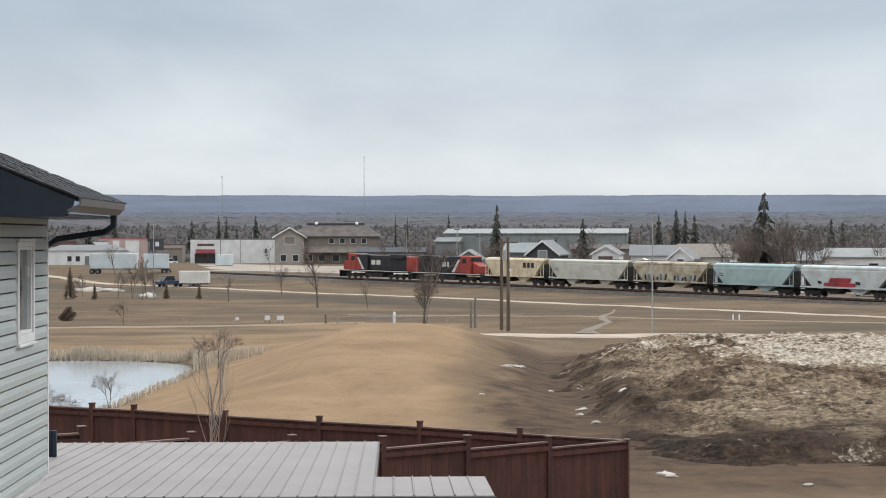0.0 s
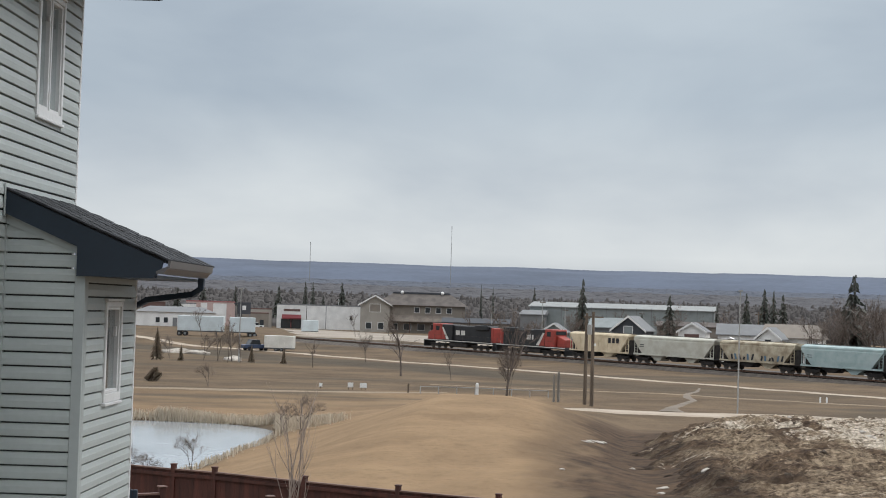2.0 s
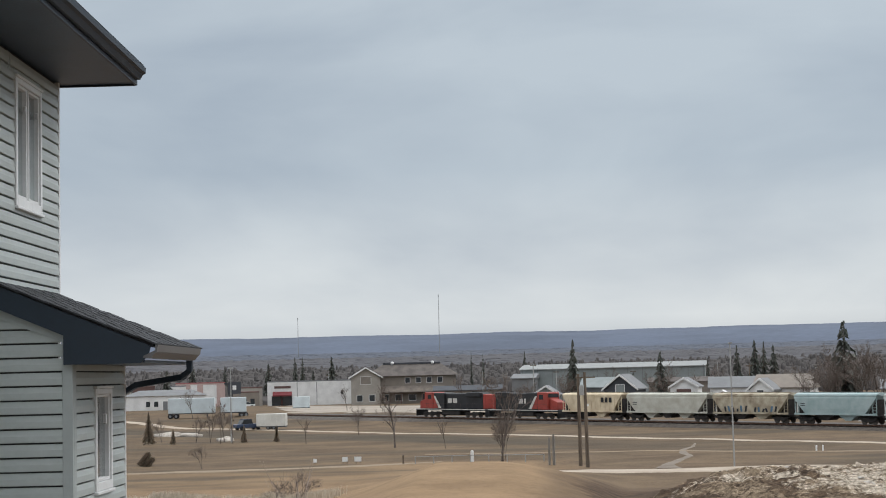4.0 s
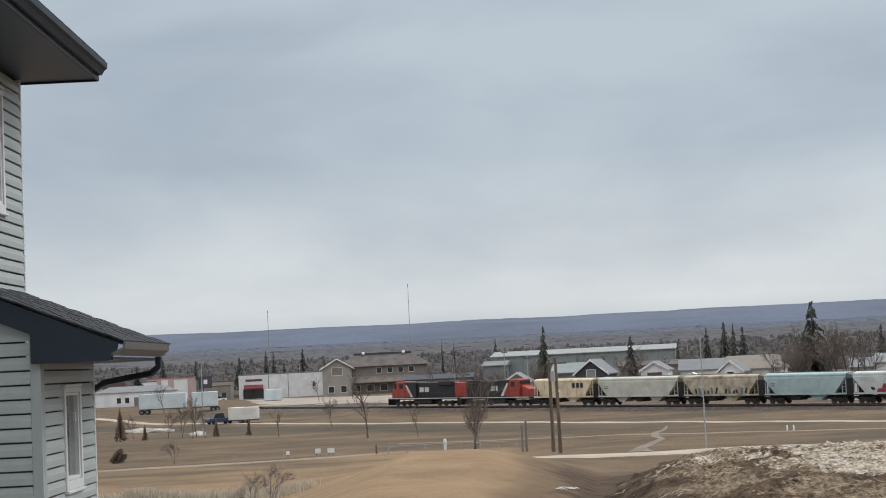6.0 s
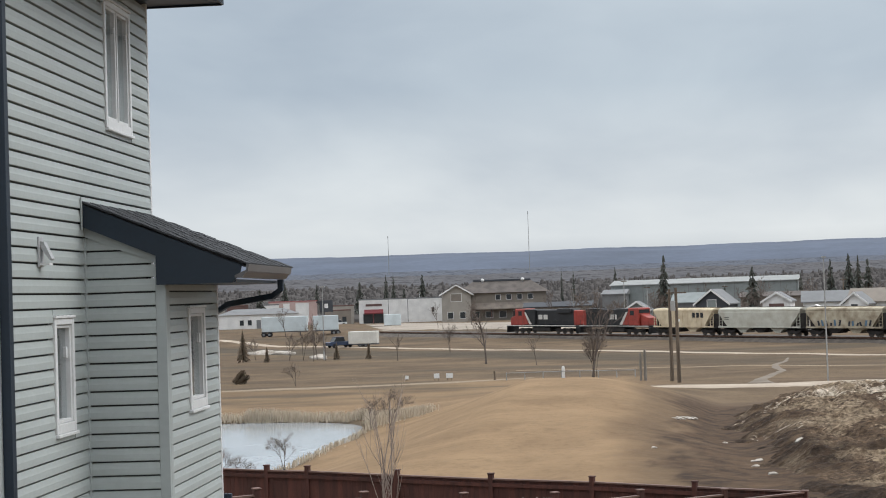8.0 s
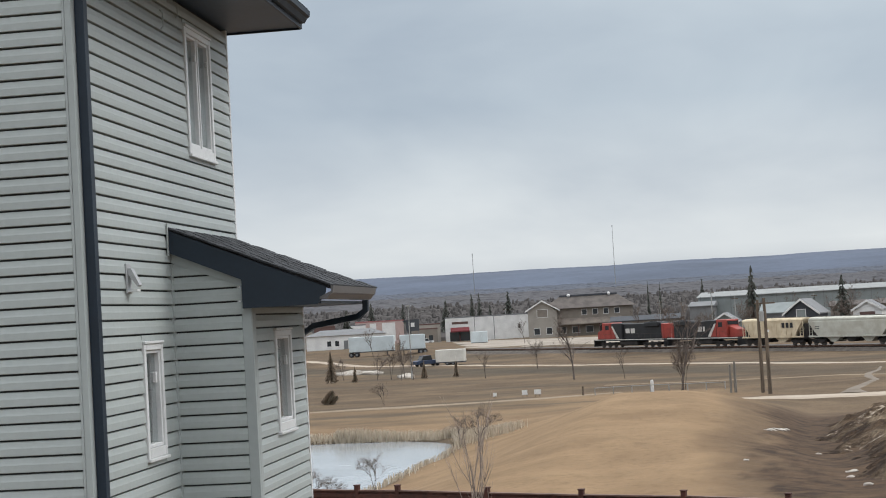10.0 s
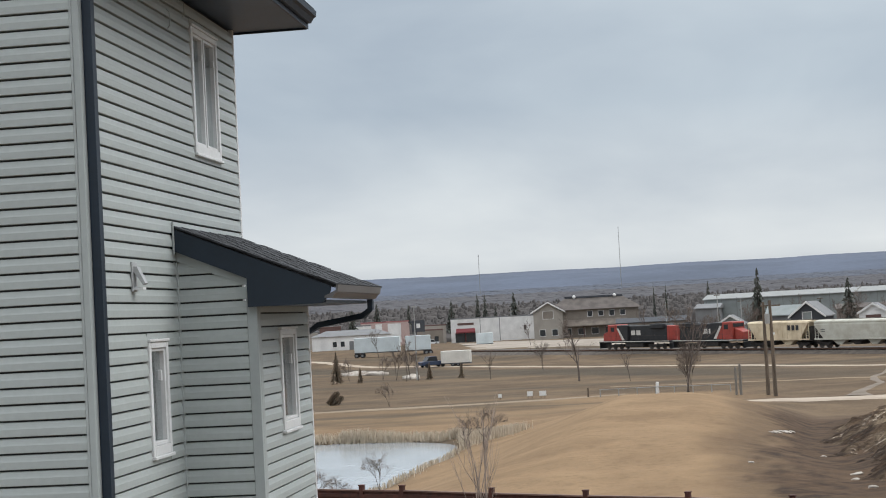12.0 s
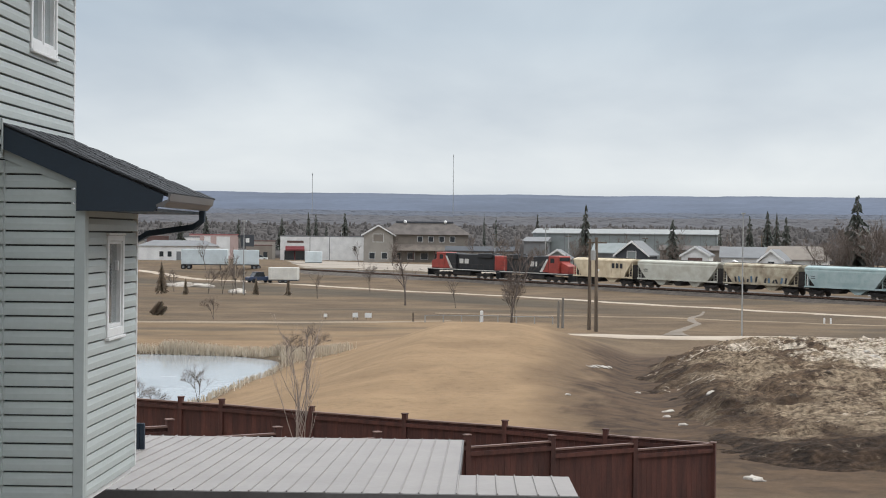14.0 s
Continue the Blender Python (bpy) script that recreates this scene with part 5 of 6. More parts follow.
def bogie(parent, x, axles, wheel_r=0.48):
    bm = bm_new()
    n = (axles - 1) * 1.75 / 2 + 0.6
    for y in (-1.05, 1.05):
        prism(bm, [(-n, 0.75), (-n * 0.5, 0.4), (n * 0.5, 0.4), (n, 0.75), (n, 0.9), (-n, 0.9)], y - 0.08, y + 0.08, lambda u, v, s: Vector((x + u, s, v)))
    box(bm, x - 0.3, x + 0.3, -1.05, 1.05, 0.5, 0.95)
    b = part("bogie", bm, T_UNDER, parent)
    for k in range(axles):
        xx = x + (k - (axles - 1) / 2) * 1.75
        for y in (-0.75, 0.75):
            bm = bm_new()
            tube(bm, [(xx, y - 0.07, wheel_r), (xx, y + 0.07, wheel_r)], wheel_r, 14)
            part("wheel", bm, T_STEEL, b)


def at_rail(s):
    return Matrix.Translation((*along(s), rail_z(s))) @ Matrix.Rotation(RAIL_TURN, 4, "Z") @ Matrix.Rotation(-math.atan(0.008), 4, "Y")


def logo(parent, x, y, z, size, sgn):
    """Two plain white blocks of the emblem's size and colour."""
    for x0, x1 in ((-0.95, -0.12), (0.12, 0.95)):
        bm = bm_new()
        prism(bm, [(x0 * size, 0), (x1 * size, 0), (x1 * size, 0.62 * size), (x0 * size, 0.62 * size)], y - 0.012, y, lambda u, v, s: Vector((x + u, s, z + v)))
        part("emblem_block", bm, T_WHITE, parent, "plain white emblem block")


def locomotive(s_mid, L, flip):
    m = at_rail(s_mid)
    t = thing("locomotive", m, "black freight locomotive with a red cab and white stripe", "locomotive", "locomotives of the train")
    f = -1 if flip else 1          # +x is up the line; the near side is +y or -y by the turn
    H = L / 2

    def bx(name, x0, x1, y0, y1, z0, z1, material, label="", bevel=0.05):
        bm = bm_new()
        x0, x1 = sorted((f * x0, f * x1))
        box(bm, x0, x1, y0, y1, z0, z1)
        return part(name, bm, material, t, label, bevel=bevel)

    bx("deck", -H + 0.4, H - 0.4, -1.5, 1.5, 1.25, 1.55, T_BLACK)
    for y in (-1.52, 1.505):
        bx("sill_stripe", -H + 0.4, H - 0.4, y, y + 0.015, 1.42, 1.55, T_WHITE, "white sill stripe", 0)
    bx("long_hood", -H + 1.6, H - 6.4, -0.95, 0.95, 1.552, 4.35, T_BLACK, bevel=0.15)
    bx("hood_end", -H + 0.9, -H + 1.595, -0.95, 0.95, 1.552, 4.2, T_RED, "red hood end", 0.12)
    bx("radiator", -H + 2.0, -H + 5.6, -1.4, 1.4, 3.7, 4.55, T_BLACK, bevel=0.1)
    bx("equipment_cabinet", H - 8.4, H - 5.5, -1.35, 1.35, 1.553, 4.45, T_BLACK, bevel=0.1)
    cab = bx("cab", H - 5.45, H - 2.9, -1.45, 1.45, 1.552, 4.55, T_RED, "red crew cab", 0.12)
    for y in (-1.475, 1.46):
        bm = bm_new()
        prism(bm, [(f * (H - 7.6), 1.7), (f * (H - 6.9), 1.7), (f * (H - 5.5), 3.9), (f * (H - 5.95), 3.9)], y * 0.945, y * 0.945 + 0.015, lambda u, v, s: Vector((u, s, v)))
        part("stripe", bm, T_WHITE, t, "slanted white stripe")
        bm = bm_new()
        prism(bm, [(f * (H - 6.88), 1.7), (f * (H - 5.5), 1.7), (f * (H - 5.5), 3.87)], y * 0.945, y * 0.945 + 0.015, lambda u, v, s: Vector((u, s, v)))
        part("red_wedge", bm, T_RED, t, "red wedge ahead of the white stripe")
        bm = bm_new()
        box(bm, *sorted((f * (H - 4.9), f * (H - 3.9))), y, y + 0.015, 3.3, 4.1)
        part("cab_window", bm, B_GLASS, cab)
    bm = bm_new()
    prism(bm, [(f * (H - 2.88), 1.552), (f * (H - 0.95), 1.552), (f * (H - 1.05), 2.9), (f * (H - 2.88), 3.5)], -0.95, 0.95, lambda u, v, s: Vector((u, s, v)))
    part("nose", bm, T_RED, t, "red short nose", bevel=0.08)
    bx("windscreen", H - 2.895, H - 2.87, -1.2, 1.2, 3.65, 4.25, B_GLASS, bevel=0)
    bx("fuel_tank", -2.6, 2.6, -1.35, 1.35, 0.4, 1.24, T_UNDER, bevel=0.15)
    bx("pilot", H - 0.55, H - 0.35, -1.4, 1.4, 0.25, 1.25, T_BLACK)
    bx("pilot", -H + 0.35, -H + 0.55, -1.4, 1.4, 0.25, 1.25, T_BLACK)
    for i in range(3):
        bm = bm_new()
        tube(bm, [(f * (-H + 2.7 + i * 1.1), 0, 4.55), (f * (-H + 2.7 + i * 1.1), 0, 4.68)], 0.45, 12)
        part("roof_fan", bm, T_UNDER, t)
    for y in (-1.46, 1.46):
        bm = bm_new()
        for x in np.arange(-H + 0.7, H - 3.2, 1.6):
            tube(bm, [(f * float(x), y, 1.55), (f * float(x), y, 2.5)], 0.02, 4)
        tube(bm, [(f * (-H + 0.7), y, 2.5), (f * (H - 3.2), y, 2.5)], 0.02, 4)
        part("handrail", bm, T_STEEL, t, "thin steel handrail")
    for y in (-0.955, 0.967):
        logo(t, f * -0.2, y, 2.6, 1.35, 1)
    bogie(t, -H + 4.2, 3, 0.52)
    bogie(t, H - 4.2, 3, 0.52)
    return t


# the viewer's side of the train is local +y
def hopper(s0, s1, paint, label, kind, marks=None):
    L = s0 - s1 - 0.9
    H = L / 2
    t = thing("hopper_car", at_rail((s0 + s1) / 2), label, "rail car", "hopper cars of the train")
    sec = [(-1.5, 1.5), (-1.55, 2.2), (-1.55, 3.7), (-1.3, 4.25), (-0.5, 4.45), (0.5, 4.45), (1.3, 4.25), (1.55, 3.7), (1.55, 2.2), (1.5, 1.5)] if kind == "round" else \
          [(-1.52, 1.5), (-1.52, 4.05), (-1.35, 4.3), (-0.5, 4.42), (0.5, 4.42), (1.35, 4.3), (1.52, 4.05), (1.52, 1.5)]
    bm = bm_new()
    cut = 1.9
    lo = [[bm.verts.new((x, y, z)) for y, z in sec] for x in (-H + 0.1, H - 0.1)]
    n = len(sec)
    for v in lo[0]:
        v.co.x += cut * max(0.0, (3.6 - v.co.z) / 2.1)
    for v in lo[1]:
        v.co.x -= cut * max(0.0, (3.6 - v.co.z) / 2.1)
    for i in range(n):
        bm.faces.new((lo[0][i], lo[0][(i + 1) % n], lo[1][(i + 1) % n], lo[1][i]))
    bm.faces.new(lo[0][::-1])
    bm.faces.new(lo[1])
    part("body", bm, paint, t)
    for y in (-1.55, 1.47):
        bm = bm_new()
        box(bm, -H + 0.1, H - 0.1, y, y + 0.08, 1.32, 1.55)
        part("side_sill", bm, paint, t)
        bm = bm_new()
        box(bm, -H + 0.1, H - 0.1, y, y + 0.08, 3.98, 4.1)
        part("top_chord", bm, paint, t)
    bm = bm_new()
    box(bm, -H + 0.3, H - 0.3, -0.35, 0.35, 4.5, 4.55)
    part("roof_walk", bm, T_STEEL, t)
    bm = bm_new()
    box(bm, -H + 0.8, H - 0.8, -0.3, 0.3, 4.452, 4.498)
    part("hatch", bm, paint, t)
    if kind == "ribbed":
        for i in range(11):
            x = -H + 1.6 + (L - 3.2) * i / 10
            for y in (-1.58, 1.525):
                bm = bm_new()
                box(bm, x - 0.06, x + 0.06, y, y + 0.055, 1.56, 3.97)
                part("side_post", bm, paint, t)
    for e in (-1, 1):
        bm = bm_new()
        box(bm, *sorted((e * (H - 1.9), e * H)), -1.4, 1.4, 1.18, 1.31)
        part("end_platform", bm, T_UNDER, t)
        for y in (-1.4, 1.33):
            for dx in (0.12, 0.75):
                bm = bm_new()
                box(bm, *sorted((e * (H - dx), e * (H - dx - 0.09))), y, y + 0.07, 1.32, 3.95)
                part("end_post", bm, paint, t)
        for k in range(6):
            bm = bm_new()
            box(bm, *sorted((e * (H - 0.21), e * (H - 0.75))), 1.34, 1.38, 1.6 + k * 0.4, 1.64 + k * 0.4)
            part("ladder_rung", bm, paint, t)
        # Dark web added to paint the shaded voids at the car ends.
        bm = bm_new()
        prism(bm, [(e * (H - 1.95), 1.35), (e * (H - 0.35), 1.35), (e * (H - 0.22), 3.5), (e * (H - 0.4), 3.5)], -0.9, 0.9, lambda u, v, s: Vector((u, s, v)))
        part("slope_sheet_brace", bm, T_UNDER, t, "dark fill for the shaded void under the end slope")
        bm = bm_new()
        box(bm, *sorted((e * (H - 0.1), e * (H + 0.55))), -0.15, 0.15, 0.78, 1.05)
        part("coupler", bm, T_UNDER, t)
        bogie(t, e * (H - 1.75), 2)
    bm = bm_new()
    box(bm, -H, H, -0.25, 0.25, 0.85, 1.17)
    part("centre_sill", bm, T_UNDER, t)
    bays = 3 if L > 14.5 else 2
    for i in range(bays):
        x = (i - (bays - 1) / 2) * (L - 6.2) / bays
        bm = bm_new()
        w = (L - 6.5) / bays / 2
        prism(bm, [(x - w, 1.5), (x + w, 1.5), (x + 0.45, 0.55), (x - 0.45, 0.55)], -1.1, 1.1, lambda u, v, s: Vector((u, s, v)))
        part("discharge_bay", bm, T_UNDER if i % 2 else paint, t)
    for q in marks or ():
        bm = bm_new()
        x0, x1, z0, z1, mm, slant = q
        prism(bm, [(x0, z0), (x1, z0), (x1 + slant, z1), (x0 + slant, z1)], 1.582, 1.588, lambda u, v, s: Vector((u, s, v)))
        part("painted_mark", bm, mm, t, "painted plain bar")
    return t


locomotive((38.6 + 18.4) / 2, 20.2, False)
locomotive(18.4 / 2, 18.2, True)
C_CREAM, C_GREY = mat("cream_car_paint", (0.66, 0.56, 0.40), 0.7, vary=0.08, scale=0.8, tint=(0.50, 0.40, 0.27)), mat("grey_car_paint", (0.50, 0.50, 0.44), 0.7, vary=0.08, scale=0.8, tint=(0.40, 0.38, 0.32))
C_TAN, C_TEAL = mat("stained_tan_car_paint", (0.46, 0.41, 0.31), 0.8, vary=0.12, scale=0.9, tint=(0.24, 0.19, 0.13)), mat("pale_teal_car_paint", (0.36, 0.44, 0.44), 0.7, vary=0.08, scale=0.8, tint=(0.27, 0.36, 0.36))
C_SILVER = mat("pale_grey_car_paint", (0.50, 0.54, 0.53), 0.7, vary=0.08, scale=0.8, tint=(0.38, 0.39, 0.37))
INK, INK_B, INK_R = mat("dark_paint_mark", (0.03, 0.03, 0.035)), mat("blue_paint_mark", (0.10, 0.18, 0.26)), mat("red_paint_mark", (0.33, 0.04, 0.05), vary=0.2)
hopper(-0.1, -14.7, C_CREAM, "cream ribbed covered hopper rail car", "ribbed", [(-2.9, -2.3, 2.9, 3.7, INK, 0), (-3.8, -3.2, 2.9, 3.7, INK, 0), (-4.7, -4.1, 2.9, 3.7, INK, 0)])
hopper(-14.8, -32.5, C_GREY, "pale grey covered hopper rail car", "round", [(6.0, 6.9, 2.9, 3.0, INK, 0), (6.0, 6.9, 2.6, 2.7, INK, 0)])
rnd = random.Random(5)
hopper(-32.6, -47.7, C_TAN, "stained tan covered hopper car with painted graffiti", "round",
       [(4.6 - i * 0.75 - (1.0 if i > 5 else 0), 4.6 - i * 0.75 - (1.0 if i > 5 else 0) - 0.35, 1.65, 2.1 + 0.5 * rnd.random(), INK_B if i % 3 == 1 else INK, rnd.uniform(-0.3, 0.3)) for i in range(12)])
hopper(-47.8, -62.8, C_TEAL, "pale teal covered hopper rail car", "round", [(5.0, 5.8, 2.9, 3.0, INK, 0), (5.0, 5.8, 2.6, 2.7, INK, 0)])
hopper(-62.9, -78.2, C_SILVER, "pale grey hopper car with red graffiti", "round", [(3.3, -1.7, 1.58, 2.08, INK_R, -0.15), (2.5, -0.9, 2.1, 2.75, INK_R, -0.3), (4.1, 3.5, 1.9, 2.3, INK, 0.2), (-1.9, -2.6, 1.9, 2.3, INK, 0.2)])

# ---- masts, poles, posts ----
STEEL = mat("galvanised_steel", (0.33, 0.33, 0.32), 0.5, 0.0, vary=0.1, scale=1)
POLE = mat("weathered_pole_wood", (0.15, 0.115, 0.085), 0.9, vary=0.25, scale=2, stretch=(4, 4, 0.4), bump=0.2)
for az, d, el_top, r in ((-1.03, 2600, 2.95, 0.45), (-6.12, 2600, 2.22, 0.35)):
    p = at(az, d)
    top = 5.8 + d * math.tan(radians(el_top))
    mast = thing("radio_mast", Matrix.Translation(p), "tall thin steel radio mast on far hills", "mast")
    hh = top - p.z
    for k in range(3):
        a = 2 * math.pi * k / 3
        bm = bm_new()
        tube(bm, [(r * math.cos(a), r * math.sin(a), 0), (r * math.cos(a) * 0.6, r * math.sin(a) * 0.6, hh)], [0.3, 0.16], 5)
        part("mast_leg", bm, STEEL, mast)
    for i in range(12):
        bm = bm_new()
        z = hh * (i + 0.5) / 12
        box(bm, -r, r, -r, r, z, z + 0.35)
        part("brace", bm, STEEL, mast)
    bm = bm_new()
    box(bm, -0.6, 0.6, -0.6, 0.6, hh - 4, hh)
    part("antenna", bm, STEEL, mast)

for az, d, h, lean, cross in ((4.18, 146, 8.65, -0.05, True), (3.93, 148, 8.5, 0.0, False)):
    u = thing("utility_pole", Matrix.Translation(at(az, d)), "weathered brown wooden utility pole", "utility pole", "utility poles")
    bm = bm_new()
    tube(bm, [(0, 0, -0.5), (lean * 0.5, 0, h / 2), (lean, 0, h)], [0.19, 0.165, 0.13], 10)
    part("pole", bm, POLE, u)
    if cross:
        bm = bm_new()
        box(bm, -0.9, 0.9, -0.06, 0.06, h - 0.55, h - 0.42)
        part("crossarm", bm, POLE, u)
        for x in (-0.8, -0.3, 0.3, 0.8):
            bm = bm_new()
            tube(bm, [(x, 0, h - 0.42), (x, 0, h - 0.25)], 0.05, 6)
            part("insulator", bm, B_GREY, u)
        bm = bm_new()
        tube(bm, [(-0.35, -0.1, h - 2.1), (-0.35, -0.1, h - 1.2)], 0.24, 10)
        part("transformer", bm, STEEL, u, "grey transformer can")
        bm = bm_new()
        tube(bm, [(0.16, -0.12, h - 3.1), (0.16, -0.12, h - 2.9)], 0.08, 6)
        part("marker", bm, B_WHITE, u, "small white marker")
for az, d, h in ((9.35, 143, 10.8),):
    u = thing("street_lamp", Matrix.Translation(at(az, d)), "thin galvanised steel lamp post by the gravel road", "street lamp")
    bm = bm_new()
    tube(bm, [(0, 0, -0.3), (0, 0, h)], [0.075, 0.045], 8)
    part("pole", bm, STEEL, u)
    bm = bm_new()
    box(bm, -0.14, 0.14, -0.5, 0.1, h, h + 0.12)
    part("lamp_head", bm, STEEL, u)
u = thing("street_lamp", Matrix.Translation(at(-8.55, 226)), "grey lamp post with a flag-like bracket", "street lamp")
bm = bm_new()
tube(bm, [(0, 0, -0.3), (0, 0, 10.4)], [0.11, 0.06], 8)
part("pole", bm, STEEL, u)
bm = bm_new()
box(bm, -0.9, 0.05, -0.06, 0.06, 8.1, 8.35)
part("arm", bm, B_DARK, u)
bm = bm_new()
box(bm, -0.35, 0.35, -0.1, 0.1, 10.3, 10.5)
part("lamp_head", bm, STEEL, u)
town_poles = ((2.33, 372, 10.5), (3.15, 360, 9.0), (-5.05, 500, 9.5), (5.9, 400, 8.5), (10.0, 345, 9.5), (0.5, 440, 9.0), (7.0, 372, 8.0), (12.3, 320, 8.5), (8.9, 430, 9.5))
for az, d, h in town_poles:
    u = thing("town_pole", Matrix.Translation(at(az, d)), "slim grey street pole in the town", "pole", "town poles")
    bm = bm_new()
    tube(bm, [(0, 0, -0.3), (0, 0, h)], [0.16, 0.10], 6)
    part("pole", bm, POLE if d % 2 else STEEL, u)
    bm = bm_new()
    box(bm, -0.7, 0.7, -0.08, 0.08, h - 0.7, h - 0.5)
    part("crossarm", bm, POLE, u)

for x, y in ((-8.4, 160.0), (-9.7, 160.0)):
    sg = thing("sign_board", Matrix.Translation((x - 2.95, y, height(x - 2.95, y))), "small white sign board on low posts", "sign")
    wd = 0.35 if x > -9 else 0.28
    bm = bm_new()
    box(bm, -wd, wd, -0.02, 0.02, 0.25, 0.72)
    part("panel", bm, B_WHITE, sg, bevel=0.008)
    for k in (-0.2, 0.2):
        bm = bm_new()
        box(bm, k - 0.03, k + 0.03, 0.022, 0.06, -0.1, 0.7)
        part("post", bm, POLE, sg)
sg = thing("sign_board", Matrix.Translation(at(-5.6, 162)), "small white square marker in the grass", "sign")
bm = bm_new()
box(bm, -0.18, 0.18, -0.02, 0.02, 0.2, 0.55)
part("panel", bm, B_WHITE, sg, bevel=0.006)
bm = bm_new()
box(bm, -0.03, 0.03, 0.022, 0.06, -0.1, 0.5)
part("post", bm, POLE, sg)
GATE = mat("greyed_timber", (0.235, 0.215, 0.19), 0.9, vary=0.2, scale=2, stretch=(4, 4, 0.4), bump=0.2)
for az, d, h, w, m, label in ((-2.43, 158, 0.95, 0.10, POLE, "dark short wooden bollard"), (0.05, 158, 1.15, 0.16, B_WHITE, "white round bollard post"), (2.82, 150, 2.6, 0.11, GATE, "grey weathered gate post"), (2.98, 150, 2.9, 0.13, GATE, "grey weathered gate post"),
                              (12.2, 168, 0.6, 0.09, B_WHITE, "small white marker stake"), (12.42, 168, 0.6, 0.09, B_WHITE, "small white marker stake")):
    g = thing("bollard", Matrix.Translation(at(az, d)), label, "post")
    bm = bm_new()
    tube(bm, [(0, 0, -0.2), (0, 0, h * 0.9), (0, 0, h)], [w, w, w * 0.6], 8)
    part("shaft", bm, m, g)
barrier = thing("rail_barrier", pose(0, 0, 0), "low grey pipe rail barrier along the path", "barrier")
for i in range(8):
    bm = bm_new()
    p = at(-2.0 + i * 0.66, 157)
    tube(bm, [p - Vector((0, 0, 0.2)), p + Vector((0, 0, 0.75))], 0.05, 6)
    part("post", bm, STEEL, barrier)
for i in range(7):
    bm = bm_new()
    tube(bm, [at(-2.0 + i * 0.66, 157, 0.7), at(-2.0 + (i + 1) * 0.66, 157, 0.7)], 0.035, 5)
    part("rail", bm, STEEL, barrier)

# ---- heap of dirty snow and soil ----
SNOWPILE = soil_mat("heap_soil", [
    ("", (0.155, 0.107, 0.069), (0.062, 0.042, 0.029), 0.5),
    ("straw", (0.33, 0.255, 0.175), (0.120, 0.085, 0.056), 0.3),
    ("dark", (0.070, 0.045, 0.029), (0.026, 0.018, 0.013), 0.5),
    ("snow", (0.60, 0.525, 0.43), (0.27, 0.22, 0.165), 0.22)], bump=1.0, dist=0.22, grain=4.2, contrast=0.8, ragged=2.2, sharp=(0.3, 0.7))


def heap(x, y):
    edge = blend(5.4 + 0.06 * (y - 45), 12.4 + 0.05 * (y - 45), x + 1.2 * noise.noise((y * 0.15, 0, 2)) + 1.1 * noise.fractal((x * 0.5, y * 0.4, 17), 0.7, 2.0, 4))
    front = 43.6 + 1.1 * noise.noise((x * 0.25, 5, 0)) - 0.16 * (min(x, 16) - 8)
    rise = 0.60 * blend(front, front + 2.4, y) + 0.36 * blend(front + 5, 62, y) + 0.20 * blend(58, 80, y)
    back = 1 - blend(84, 92, y)
    f = edge * back
    rough = noise.fractal((x * 0.28, y * 0.28, 1), 1.0, 2.1, 5) * 0.20 + 0.17 * noise.fractal((x * 0.9, y * 1.5, 4), 0.6, 2.1, 6) + 0.10 * abs(noise.noise((x * 1.6, y * 2.4, 9)))
    bench = -0.35 * blend(0.1, 0.5, noise.noise((x * 0.12, y * 0.18, 8))) * blend(front + 2, front + 5, y)
    f *= blend(front - 0.8, front + 1.6, y)
    return height(x, y) - 0.14 * (1 - blend(0.0, 0.25, f)) + f * (rise + bench) + rough * blend(0.08, 0.6, f) * (0.5 + 0.5 * blend(46, 60, y))


nx, ny = 300, 380
xs, ys = np.linspace(4.0, 52.0, nx), 40.0 + (np.linspace(0, 1, ny) ** 1.4) * 53.0
vs = [(float(x), float(y), heap(float(x), float(y))) for y in ys for x in xs]
me = bpy.data.meshes.new("soil_heap")
me.from_pydata(vs, [], [(j * nx + i, j * nx + i + 1, (j + 1) * nx + i + 1, (j + 1) * nx + i) for j in range(ny - 1) for i in range(nx - 1)])
me.materials.append(SNOWPILE)


def snowiness(x, y):
    n = noise.fractal((x * 0.16, y * 0.11, 6), 0.9, 2.1, 5)
    c = 0.5 * noise.fractal((x * 0.9, y * 0.9, 2), 0.7, 2.0, 4)
    high = blend(60, 70, y) * blend(11.0, 16.5, x)
    patch = math.exp(-(((x - 12.0) / 2.2) ** 2 + ((y - 50.5) / 1.8) ** 2)) + 0.8 * math.exp(-(((x - 9.6) / 1.2) ** 2 + ((y - 45.0) / 0.9) ** 2))
    right = blend(15, 19, x) * blend(50, 58, y) * 0.6
    return min(1.0, max(0.0, -0.27 + (0.42 + 0.30 * blend(13, 19, x)) * high + 0.6 * patch + 0.4 * right + 0.7 * n + 1.1 * c))


# Darker over the front foot, towards the left flank and in random patches.
def dark_share(x, y):
    return (1 - 0.3 * blend(11.5, 14.5, x)) * min(1.0, max(0.0, (1 - blend(45.5, 49, y + 2.5 * noise.noise((x * 0.2, y * 0.2, 3)))) * 0.95 + 0.7 * (1 - blend(7.4, 10.6, x - 0.04 * (y - 45))) + 0.7 * noise.fractal((x * 0.3, y * 0.3, 9), 0.9, 2, 4) - 0.1))


